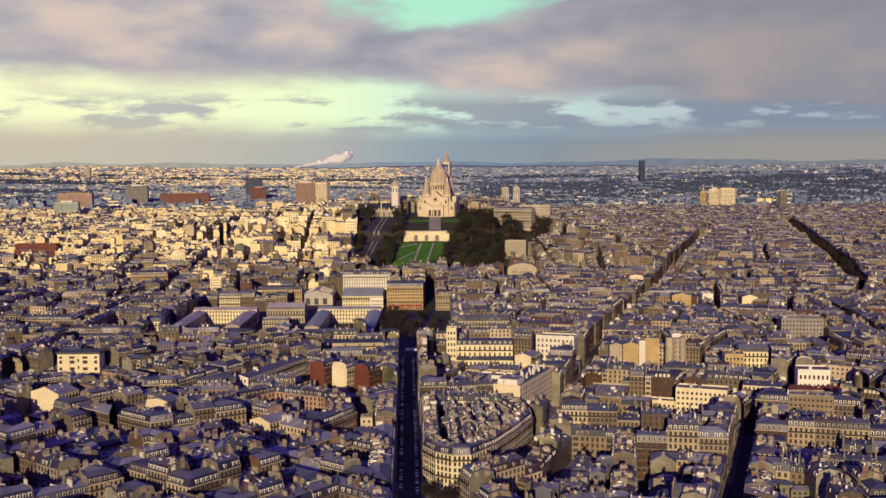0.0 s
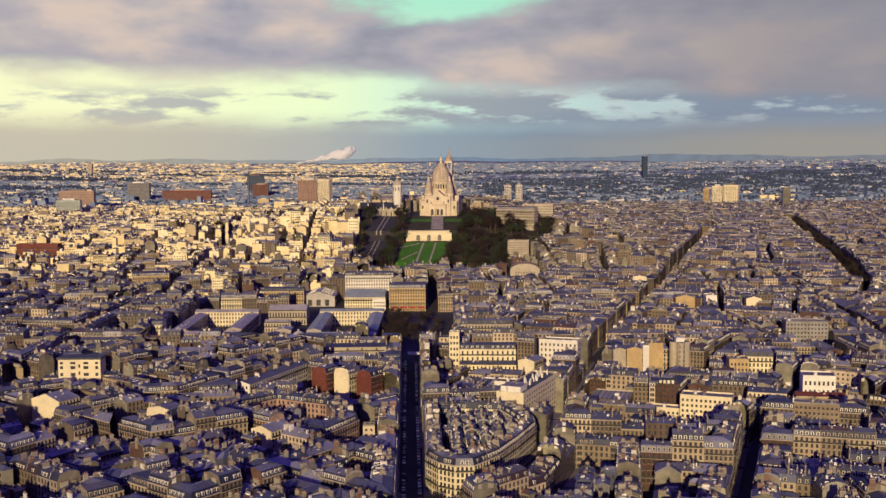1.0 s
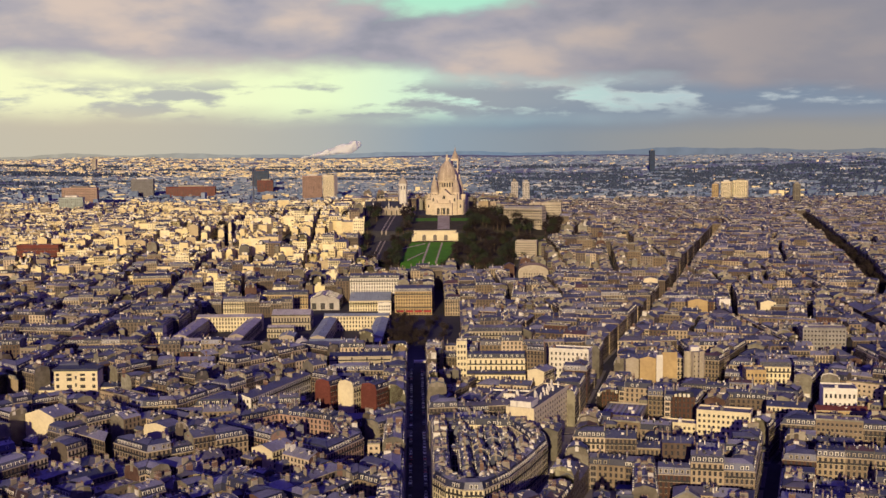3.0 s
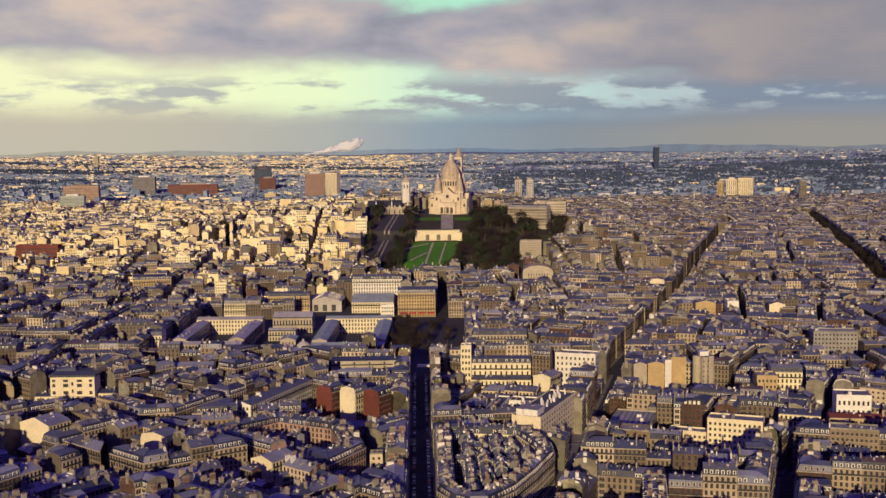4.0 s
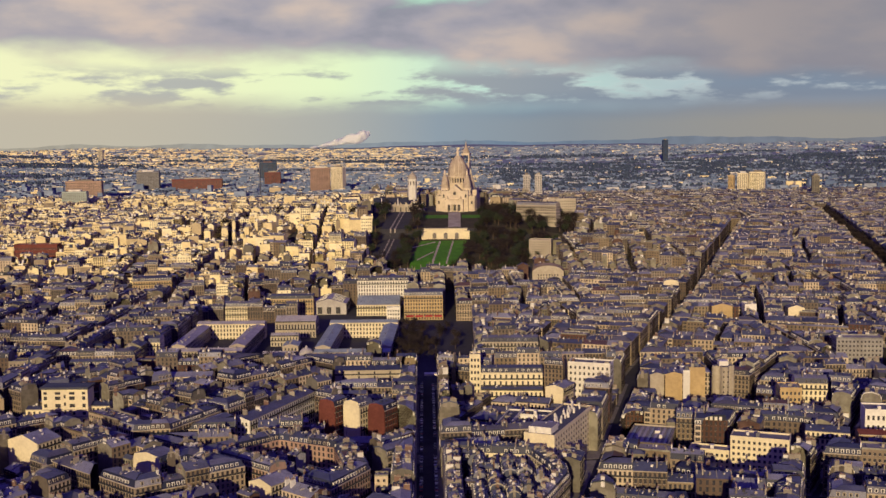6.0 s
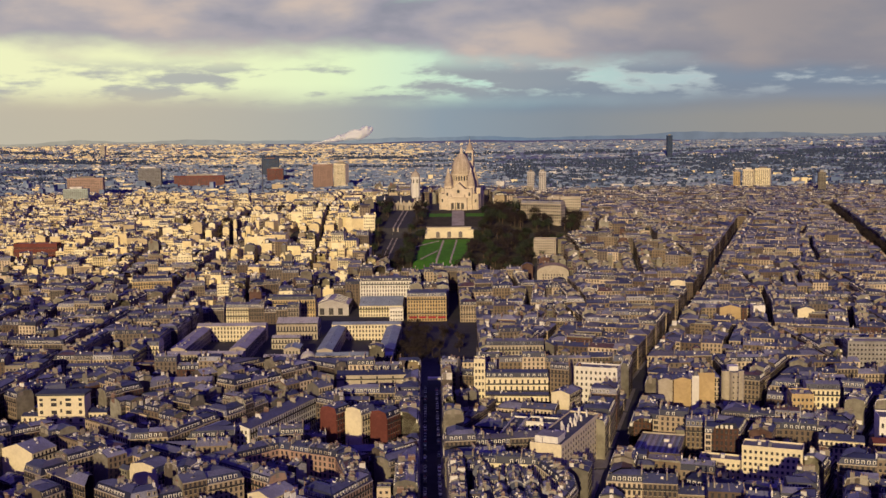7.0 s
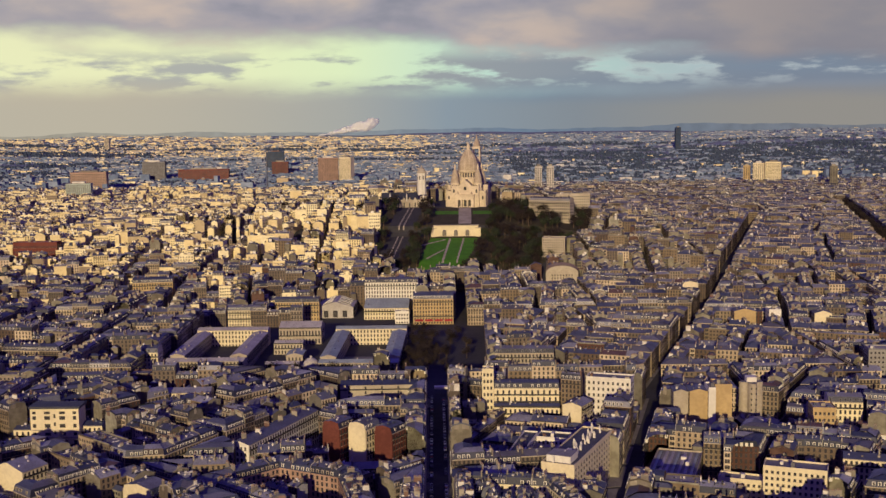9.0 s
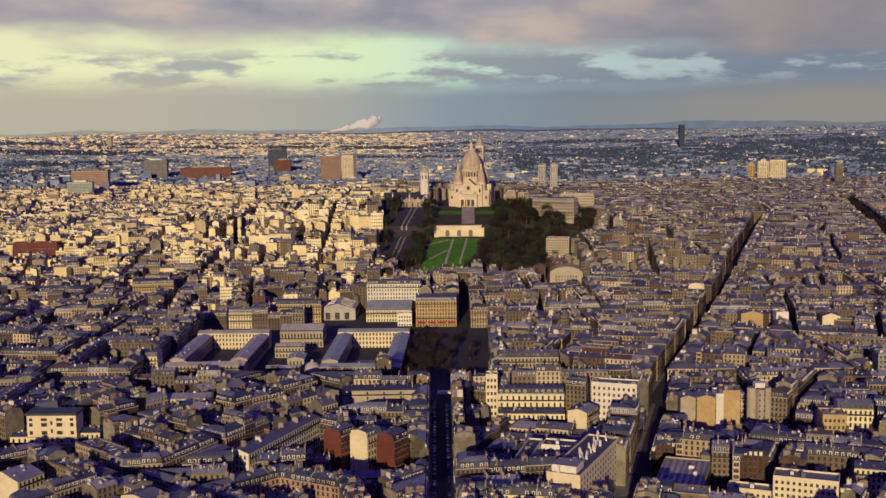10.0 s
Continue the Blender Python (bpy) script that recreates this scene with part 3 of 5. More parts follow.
    if xr(d) - xl(d) > 3:
        panes(q, xl(d) + 0.4, xr(d) - 0.4, d, -1, 0.3, h - 0.6, n, back, False, tall)
    if kind != "flat":
        g.box(x0, x1, -0.4, 0.0, h - 0.45, h - 0.05, "trim", bottom=True)
        for k in (2, n - 1):
            z = (h - 0.6) / n * k + 0.3
            if fine:
                g.box(x0, x1, -0.7, 0, z - 0.15, z, "trim", bottom=True)
                q.box(x0 + 0.1, x1 - 0.1, -0.7, -0.64, z, z + 0.95, "iron")
            else:
                q.face([(x0, -0.3, z), (x1, -0.3, z), (x1, -0.3, z + 0.7), (x0, -0.3, z + 0.7)], "iron")
    if wing and ib - ia > 6:
        a = rng.choice((ia, ib - 5.2))
        hw, y1 = h * rng.uniform(0.55, 0.95), d + wing
        e = P["rear_wing"]
        e.box(a, a + 5.2, d, y1, -4, hw, side)
        e.face([(a + 5.3, d, hw), (a + 5.3, y1 + 0.1, hw), (a + 2.6, y1 - 2, hw + 1.5), (a + 2.6, d, hw + 1.5)], "zinc")
        e.face([(a - 0.1, y1 + 0.1, hw), (a - 0.1, d, hw), (a + 2.6, d, hw + 1.5), (a + 2.6, y1 - 2, hw + 1.5)], "zinc")
        e.face([(a + 5.3, y1 + 0.1, hw), (a - 0.1, y1 + 0.1, hw), (a + 2.6, y1 - 2, hw + 1.5)], "zinc")
        side_panes(q, a + 5.2, 1, d + 0.6, y1 - 0.3, 0, hw - 0.5, max(2, n - 1), 3)
        side_panes(q, a, -1, d + 0.6, y1 - 0.3, 0, hw - 0.5, max(2, n - 1), 3)
    if kind != "flat":
        spots = ([x1 - 0.3] if not cr else []) + ([rng.uniform(ia + 1, ib - 1)] if (cl or cr or x1 - x0 > 15) and ib - ia > 5 else [])
        for x in spots:
            for f in (0.5,) if x1 - x0 < 10 else ((0.3, 0.72), (0.5,), (0.28, 0.7))[rng.randrange(3)] if fine else ((0.3,), (0.68,), (0.28, 0.7))[rng.randrange(3)]:
                ln = rng.uniform(1.2, 2.0) if x1 - x0 < 10 else rng.uniform(1.6, 3.8)
                P["chimneys"].append((stack_geo(ln, ridge - h - 1.0 + rng.uniform(0.6, 2.0), rng), (x, f * d, h + 1.0)))
    P["ridge"] = ridge
    return P


def corner_cot(p, a, b):
    """Half the corner's angle at a, as a cotangent: how far the mitre leans."""
    u, v = math.atan2(p[1] - a[1], p[0] - a[0]), math.atan2(b[1] - a[1], b[0] - a[0])
    return 1.0 / math.tan(max(0.2, ((u - v) % (2 * math.pi))) / 2)


def ring_block(poly, rng, put, low=1.0, inner=False, same=False, fill=False, even=False):
    """Close a block with houses all round, corners mitred, and lower rows in its yard."""
    poly = [p for p, q in zip(poly, poly[1:] + poly[:1]) if math.dist(p, q) > 7]
    if len(poly) < 3:
        return
    n = len(poly)
    cots = [corner_cot(poly[i - 1], poly[i], poly[(i + 1) % n]) for i in range(n)]
    d = 8.0 if inner else 12.0
    while d > 4.4 and any(math.dist(poly[i], poly[(i + 1) % n]) - d * (cots[i] + cots[(i + 1) % n]) < 1.0 for i in range(n)):
        d -= 0.5
    storeys = 6 if same or even and not inner else rng.choice((5, 6, 6, 7)) if not inner else rng.choice((3, 4, 4, 5))
    main = "mansard" if same or (not inner and rng.random() < 0.85) else "pitched"
    if even and not inner:
        main = rng.choice(("mansard", "pitched", "pitched"))
    lvl = rng.uniform(0.96, 1.06)
    for i in range(n):
        a, b = poly[i], poly[(i + 1) % n]
        ln = math.dist(a, b)
        ux, uy = (b[0] - a[0]) / ln, (b[1] - a[1]) / ln
        deg = math.degrees(math.atan2(uy, ux))
        ca, cb = cots[i], cots[(i + 1) % n]
        wa, wb = max(ca * d + 3.5, rng.uniform(9, 15)), max(cb * d + 3.5, rng.uniform(9, 15))
        cuts = [0.0, ln]
        if wa + wb < ln - 8:
            m = max(1, round((ln - wa - wb) / rng.uniform(12, 19)))
            cuts = [0.0] + [wa + (ln - wa - wb) * k / m for k in range(m + 1)] + [ln]
        elif max(ca * d, 0) + max(cb * d, 0) + 8 < ln:
            cuts = [0.0, (ca * d + ln - cb * d) / 2, ln]
        for k in range(len(cuts) - 1):
            s, e = cuts[k], cuts[k + 1]
            first, last = k == 0, k == len(cuts) - 2
            cx, cy = a[0] + ux * (s + e) / 2, a[1] + uy * (s + e) / 2
            w = e - s
            pts = [(cx, cy), (cx - uy * d, cy + ux * d), (cx - uy * d / 2, cy + ux * d / 2), (a[0] + ux * (s + 0.5) - uy * 0.5, a[1] + uy * (s + 0.5) + ux * 0.5), (a[0] + ux * (e - 0.5) - uy * 0.5, a[1] + uy * (e - 0.5) + ux * 0.5)]
            if taken(pts) or (inner and rng.random() < 0.2):
                continue
            kind, st = main, storeys
            if not (same or first or last):
                u = rng.random()
                kind = "flat" if u < 0.11 else "pitched" if u < 0.3 else main
                st = max(2, storeys + rng.choice((0, 0, 0, 0, 0, -1, 0, 1) if even else (0, 0, 0, -1, 1, -2, 1)))
            h = (st * 3.05 + 0.6) * lvl * low * (rng.uniform(0.985, 1.015) if not same else 1.0)
            if any(inside_poly(cx, cy, z) for z in LOW):
                h, st, kind = h * 0.36, 2, "pitched"
            if any(inside_poly(cx, cy, z) for z in MIDDLING):
                h, st = h * 0.7, 4
            wing = rng.choice((0, 5, 7, 8)) if not inner and not same and d > 9 and not (first or last) else 0
            put(dict(x0=-w / 2, x1=w / 2, cl=ca if first else 0.0, cr=-cb if last else 0.0, d=d, h=h, n=st, kind=kind, wing=wing), cx, cy, deg, rng, inner)
    yard = inset(poly, d + 0.5) if not inner else []
    if len(yard) >= 3 and (fill or area(yard) < 2600):
        a, b = max(zip(poly, poly[1:] + poly[:1]), key=lambda e: math.dist(*e))
        ang = math.atan2(b[1] - a[1], b[0] - a[0])
        ux, uy = math.cos(ang), math.sin(ang)
        mx, my = sum(p[0] for p in yard) / len(yard), sum(p[1] for p in yard) / len(yard)
        for i in range(-9, 10):
            for j in range(-9, 10):
                w, l = rng.uniform(6.5, 9.5), rng.uniform(6, 8.5)
                x, y = mx + ux * i * 8.6 - uy * j * 7.6, my + uy * i * 8.6 + ux * j * 7.6
                pts = [(x + ux * p - uy * q, y + uy * p + ux * q) for p, q in ((-w / 2, 0), (w / 2, 0), (w / 2, l), (-w / 2, l))]
                if all(inside_poly(*p, yard) for p in pts) and not taken(pts) and rng.random() < (0.95 if fill else 0.72):
                    st = 5 if fill else rng.choice((2, 3, 4, 4, 5))
                    put(dict(x0=-w / 2, x1=w / 2, cl=0.0, cr=0.0, d=l, h=st * 3.0 + rng.uniform(0, 3.0), n=st, kind="mansard" if fill else rng.choice(("pitched", "pitched", "flat")), wing=0), x, y, math.degrees(ang) + rng.choice((0, 0, 90, 180)) * (w < 7.2), rng, True)
        return
    core = inset(poly, d + (6.5 if not inner else 5))
    if len(core) >= 3 and area(core) > 380 and not (same and inner):
        ring_block(core, rng, put, low, True, same, even=even)


# ---- special buildings ----


def big_building(name, label, x, y, deg, w, d, h, n, kind="flat", wall="cream", bays=None, chimneys=0, z=None, category="building", seed=1, clear=True, blank=False, roof="", slim=False):
    """A freestanding building with windows on all four sides, its front's middle at x, y."""
    rng = random.Random(seed)
    geo = house_geo(rng, w, d, h, n, kind, 0, True, wall, bays)
    if not blank:
        side_panes(geo["windows"], w / 2, 1, 1, d - 1, 0, h - 0.6, n, max(2, round(d / 3.2)))
        side_panes(geo["windows"], -w / 2, -1, 1, d - 1, 0, h - 0.6, n, max(2, round(d / 3.2)))
    if roof:
        geo["roof"].m = [roof if q in ("zinc", "slate", "gravel") else q for q in geo["roof"].m]
    ob = base(name, turn_at(x, y, float(ground_z(x, y)) if z is None else z, deg), label, category)
    part("wall", geo["wall"], ob)
    part("roof", geo["roof"], ob)
    part("glazing", geo["windows"], ob, kind="stuff")
    part("attic_stuff", geo["dormers"], ob, kind="stuff")
    for i in range(chimneys):
        g = stack_geo(rng.uniform(2, 4), rng.uniform(2.4, 3.6), rng) if not slim else stack_geo(rng.uniform(0.7, 1.3), rng.uniform(1.6, 3.4), rng)
        if slim:
            g.m = ["white"] * len(g.m)
        zc = geo["ridge"] - 1.2 if kind != "flat" else h
        part("chimney", g, ob).location = (-w / 2 + w * (i + 0.5) / chimneys, d * rng.uniform(0.3, 0.7), zc)
    c, s = math.cos(radians(deg)), math.sin(radians(deg))
    if clear:
        TAKEN.append([(x + u * c - v * s, y + u * s + v * c) for u, v in ((-w / 2 - 1, -2), (w / 2 + 1, -2), (w / 2 + 1, d + 2), (-w / 2 - 1, d + 2))])
    return ob

# ---- basilica on the hill ----


def basilica():
    z0 = 79.5
    ob = base("basilica", turn_at(-8, 1584, z0, -9.0, 1.07, 1.0, 1.0), "pale travertine basilica with tall ribbed domes on the hilltop", "church")
    t, dk = "travertine", "travertine_dark"
    g = Geo()
    g.box(-24, 24, 8, 66, -6, 20, t, dk)
    g.box(-17, 17, 3, 70, -6, 27, t, dk)
    for s in (-1, 1):
        for y in (8, 20, 34, 48, 60):
            w = Geo()
            w.box(s * 24 - 0.9, s * 24 + 0.9, y, y + 2.2, -6, 21.5, t)
            part("buttress", w, ob)
        w = Geo()
        w.box(s * 20.5 - 4.5, s * 20.5 + 4.5, 26, 46, 0, 27, t, dk)
        part("transept", w, ob)
    part("nave", g, ob)
    g = Geo()
    g.face([(-9, 2.9, 26), (9, 2.9, 26), (0, 2.9, 35)], t)
    g.face([(9, 2.9, 26), (9, 20, 26), (0, 20, 35), (0, 2.9, 35)], dk)
    g.face([(-9, 20, 26), (-9, 2.9, 26), (0, 2.9, 35), (0, 20, 35)], dk)
    part("gable", g, ob)
    p = Geo()
    for x0, x1 in ((-11.5, -8), (-4.6, -3.0), (3.0, 4.6), (8, 11.5)):
        w = Geo()
        w.box(x0, x1, -4, 3, -4, 9, t)
        part("pier", w, ob)
    p.box(-11.5, 11.5, -4, 3, 9, 14.5, t, dk)
    for cx in (-6.3, 0, 6.3):
        pts = [(cx + 1.75 * math.cos(a), math.sin(a) * 1.75 + 7.2) for a in np.linspace(0, math.pi, 9)]
        for (xa, za), (xb, zb) in zip(pts, pts[1:]):
            p.face([(xa, -4.05, za), (xb, -4.05, zb), (xb, -4.05, 9.1), (xa, -4.05, 9.1)], t)
    p.box(-12, 12, -4.6, 3, 14.5, 15.3, t, bottom=True)
    for x in (-8.5, 8.5):
        w = Geo()
        w.box(x - 1.5, x + 1.5, -3.2, -2.2, 15.3, 16.3, t)
        w.lathe(x, -1.6, [(0.9, 15.3), (1.0, 17.4), (0.5, 18.6), (0.6, 19.4), (0.1, 20)], 8, dk)
        part("statue", w, ob)
    part("portico", p, ob, "triple-arched stone porch")
    s = Geo()
    for k in range(6):
        s.box(-15 + k * 0.3, 15 - k * 0.3, -11 + k * 1.1, -3, -5.2 + k * 0.2, -4.2 + k * 0.7, "trim")
    part("steps", s, ob)
    for x in (-6.3, 0, 6.3):
        w = Geo()
        w.box(x - 1.7, x + 1.7, 2.7, 2.95, 0, 8.4, "glass")
        part("door", w, ob)
    for x, z, r in ((0, 23.5, 1.7), (-14, 20, 1.1), (14, 20, 1.1), (-21, 11, 1.0), (21, 11, 1.0)):
        w = Geo()
        y = 2.8 if abs(x) < 17 else 7.8
        w.box(x - r, x + r, y, y + 0.2, z - 2.2, z + 1.2, "glass")
        w.lathe(x, y + 0.1, [(r, z + 1.2), (r * 0.7, z + 1.9), (0.1, z + 2.3)], 8, "glass")
        part("window", w, ob)
    for x, y in ((-14.2, 15), (14.2, 15), (-14.2, 50), (14.2, 50)):
        c = Geo()
        c.lathe(x, y, [(5.5, 20), (5.5, 29.5), (5.9, 29.5), (5.9, 30.4), (5.2, 30.4)], 12, t, close=False)
        c.lathe(x, y, [(5.2, 30.4), (5.0, 34), (4.5, 38), (3.6, 42), (2.5, 45.5), (1.4, 48), (1.1, 48)], 12, dk, close=False)
        c.lathe(x, y, [(1.2, 48), (1.2, 51), (1.5, 51), (0.9, 53), (0.1, 55)], 8, t)
        turret = part("turret", c, ob, "small pointed dome")
        for i in range(8):
            a = math.pi * (i + 0.5) / 4
            w = Geo()
            w.box(-0.75, 0.75, -0.15, 0.15, 0, 4.2, "glass")
            o = part("window", w, turret)
            o.matrix_basis = pose(x + 5.36 * math.cos(a), y + 5.36 * math.sin(a), 23.5, 0, 0, math.degrees(a) + 90)
    d = Geo()
    d.lathe(0, 33, [(15, 26), (15, 33), (13.4, 33), (13.4, 35), (12.6, 35), (12.6, 36), (10.9, 36), (10.9, 44.0), (12.6, 44), (13.1, 45), (13.1, 46.2), (12.4, 46.2)], 28, t, close=False)
    drum = part("drum", d, ob, "arcaded stone drum")
    for i in range(20):
        a = 2 * math.pi * i / 20
        w = Geo()
        w.lathe(12.1 * math.cos(a), 33 + 12.1 * math.sin(a), [(0.5, 36), (0.5, 44)], 6, t)
        part("column", w, drum)
    for i in range(20):
        a = 2 * math.pi * (i + 0.5) / 20
        w = Geo()
        w.box(-0.95, 0.95, -0.1, 0.1, 0, 6.0, "glass")
        o = part("window", w, drum)
        o.matrix_basis = pose(10.9 * math.cos(a), 33 + 10.9 * math.sin(a), 37, 0, 0, math.degrees(a) + 90)
    e = Geo()
    prof = [(12.4, 46.2), (12.6, 50), (12.3, 54), (11.5, 58), (10.1, 62), (8.1, 66), (5.8, 69.5), (3.5, 72), (2.5, 73)]
    e.lathe(0, 33, prof, 28, dk, close=False)
    dome = part("dome", e, ob, "tall ovoid scaled stone dome", smooth=True)
    for i in range(14):
        a = 2 * math.pi * i / 14
        w = Geo()
        for (ra, za), (rb, zb) in zip(prof, prof[1:]):
            nx, ny = -math.sin(a) * 0.3, math.cos(a) * 0.3
            for q in (0.35,):
                A, B2 = ((ra + q) * math.cos(a), 33 + (ra + q) * math.sin(a)), ((rb + q) * math.cos(a), 33 + (rb + q) * math.sin(a))
                w.face([(A[0] - nx, A[1] - ny, za), (A[0] + nx, A[1] + ny, za), (B2[0] + nx, B2[1] + ny, zb), (B2[0] - nx, B2[1] - ny, zb)], t)
        part("rib", w, dome)
    ln = Geo()
    ln.lathe(0, 33, [(2.6, 73), (2.6, 73.6), (1.7, 73.6), (1.7, 77.5), (2.2, 77.5), (1.8, 79), (1.0, 81), (0.15, 83)], 10, t)
    ln.box(-0.12, 0.12, 32.88, 33.12, 83, 86, "iron")
    ln.box(-0.8, 0.8, 32.88, 33.12, 84.4, 84.7, "iron")
    part("lantern", ln, ob)
    b = Geo()
    b.box(-6, 6, 75, 87, -6, 62, t, dk)
    for x, y in ((-5.0, 76), (5.0, 76), (-5.0, 86), (5.0, 86)):
        b.box(x - 0.9, x + 0.9, y - 0.9, y + 0.9, 62, 73, t)
    b.box(-6.4, 6.4, 74.6, 87.4, 73, 76, t, bottom=True)
    b.lathe(0, 81, [(5.6, 76), (5.2, 79), (3.4, 83), (1.8, 86), (1.0, 87), (1.0, 89), (0.1, 93)], 12, dk)
    b.box(-0.12, 0.12, 80.9, 81.1, 92.5, 96, "iron")
    b.v = [(x * 0.85 + 4.0, y, z) for x, y, z in b.v]
    part("bell_tower", b, ob, "square stone bell tower with domed cap")
    TAKEN.append([(-46, 1570), (36, 1570), (36, 1690), (-46, 1690)])


basilica()


def water_tower():
    ob = base("water_tower", turn_at(-66.5, 1641, 79, 0), "white octagonal water tower with domed cap", "tower")
    g = Geo()
    g.lathe(0, 0, [(6.2, -4), (6.2, 30), (7, 30), (7, 31), (6.4, 31), (6.4, 41), (7, 41), (7, 42)], 8, "white")
    part("shaft", g, ob)
    c = Geo()
    c.lathe(0, 0, [(6.6, 42), (5.8, 45), (3.8, 48), (1.2, 50), (0.8, 52), (0.1, 53)], 16, "trim")
    part("dome", c, ob)
    for i in range(8):
        w = Geo()
        w.box(-0.7, 0.7, -0.2, 0.2, 0, 5, "glass")
        part("window", w, ob).matrix_basis = pose(5.95 * math.cos(math.pi * (i + .5) / 4), 5.95 * math.sin(math.pi * (i + .5) / 4), 33.5, 0, 0, 45 * (i + .5) + 90)


water_tower()

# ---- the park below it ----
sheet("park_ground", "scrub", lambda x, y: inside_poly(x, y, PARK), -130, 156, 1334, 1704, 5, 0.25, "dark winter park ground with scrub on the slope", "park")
LAWN = [(-62, 1362), (-12, 1362), (14, 1466), (-50, 1466)]
sheet("lawn", "lawn", lambda x, y: inside_poly(x, y, LAWN), -64, 18, 1360, 1468, 2, 0.45, "bright green mown lawn on the slope", "lawn")
# only a strip is grass; dark scrub round it stands in for shaded lawn
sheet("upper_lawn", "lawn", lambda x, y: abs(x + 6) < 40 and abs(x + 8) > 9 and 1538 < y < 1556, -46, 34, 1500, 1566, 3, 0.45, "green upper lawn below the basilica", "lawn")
sheet("upper_steps", "path", lambda x, y: abs(x + 8) < 8, -18, 2, 1490, 1574, 2, 0.5, "pale stone steps up to the basilica", "steps")
for k, (xa, xb) in enumerate(((-34.0, -31.5), (-17.5, -15.5))):
    sheet("garden_path", "path", lambda x, y: xa + (y - 1386) * 0.09 < x < xb + (y - 1386) * 0.09, -36, 0, 1378, 1464, 1, 0.6, "pale gravel path up the lawn", "path")
sheet("garden_path", "path", lambda x, y: abs((y - 1392) - (x + 50) * 1.6) < 2.2 and x < -32, -52, -28, 1388, 1440, 1.5, 0.65, "pale gravel path up the lawn", "path")
sheet("garden_path", "path", lambda x, y: abs((y - 1440) - (x + 56) * 0.8) < 1.8 and x < -32, -60, -28, 1430, 1466, 1.5, 0.65, "pale gravel path up the lawn", "path")
SLOPE = [(-107, 1388), (-76, 1388), (-62, 1576), (-95, 1576)]
sheet("steps_street", "asphalt", lambda x, y: inside_poly(x, y, SLOPE), -112, -60, 1386, 1584, 2, 0.6, "dark steep street of steps beside the park", "steps")
for _x in (-96, -90.5):
    sheet("stair_flight", "path", lambda x, y: abs(x - _x - (y - 1390) * 0.085) < 0.85 and y % 18 > 2, _x - 3, _x + 20, 1390, 1574, 0.9, 0.9, "pale stone stair flight with landings", "steps")


def terrace_wall():
    ob = base("terrace_wall", turn_at(-19, 1473.5, 52.5, 0), "pale stone terrace wall with three niches", "wall")
    g = Geo()
    g.box(-27, 27, 0, 3.5, -6, 12.5, "cream")
    g.box(-28, 28, -0.6, 4, 12.5, 13.4, "trim", bottom=True)
    part("wall", g, ob)
    for s in (-1, 1):
        p = Geo()
        p.box(s * 27 - 3, s * 27 + 3, -2, 5, -6, 9.5, "cream")
        p.box(s * 27 - 3.4, s * 27 + 3.4, -2.4, 5.4, 9.5, 10.2, "trim", bottom=True)
        part("pier", p, ob)
    for x in (-14, 0, 14):
        n = Geo()
        n.box(x - 2.4, x + 2.4, -0.15, 0.2, 0, 5.2, "paving")
        n.lathe(x, 0.02, [(2.4, 5.2), (2.0, 6.6), (1.1, 7.4), (0.1, 7.7)], 12, "paving")
        part("niche", n, ob)


terrace_wall()


# ---- trees ----


def tree_kind(seed, height, spread, leaf, n):
    rng = random.Random(seed)
    t, c = Geo(), Geo()
    t.lathe(0, 0, [(0.45, -1.5), (0.32, height * 0.3), (0.2, height * 0.55), (0.06, height * 0.9)], 7, "bark")
    tips = []
    for i in range(9):
        a, z = rng.uniform(0, 6.28), height * rng.uniform(0.3, 0.6)
        r, zz = spread * rng.uniform(0.45, 0.95), height * rng.uniform(0.55, 0.98)
        p = (r * math.cos(a), r * math.sin(a), zz)
        tips.append(p)
        nx, ny = -math.sin(a) * 0.13, math.cos(a) * 0.13
        t.face([(nx, ny, z), (-nx, -ny, z), (p[0] - nx * .3, p[1] - ny * .3, zz), (p[0] + nx * .3, p[1] + ny * .3, zz)], "bark")
        t.face([(0, 0, z - .14), (0, 0, z + .14), (p[0], p[1], zz + .05), (p[0], p[1], zz - .05)], "bark")
    tips.append((0, 0, height * 0.95))
    for i in range(n):
        q = rng.choice(tips)
        o = Vector((rng.gauss(0, spread * 0.3), rng.gauss(0, spread * 0.3), rng.gauss(0, height * 0.11))) + Vector(q)
        u = Vector((rng.gauss(0, 1), rng.gauss(0, 1), rng.gauss(0, 1))).normalized()
        v = u.orthogonal().normalized() * rng.uniform(0.2, 0.45)
        u = u * rng.uniform(0.35, 0.9)
        c.face([tuple(o - u), tuple(o + v), tuple(o + u), tuple(o - v)], leaf)
    return t.mesh("trunk"), c.mesh("crown")


BARE = [tree_kind(i, 11 + i, 4.2 + 0.4 * i, "twigs", 520) for i in range(4)]
GREEN = [tree_kind(20 + i, 10 + i, 3.6 + 0.3 * i, "evergreen", 620) for i in range(3)]


def plant(x, y, kinds, rng, label, group, size=1.0):
    tr, cr = rng.choice(kinds)
    k = size * rng.uniform(0.8, 1.2)
    ob = base("tree", turn_at(x, y, float(ground_z(x, y)), rng.uniform(0, 360), k, k, k), label, "tree", group)
    part("trunk", tr, ob)
    part("crown", cr, ob)


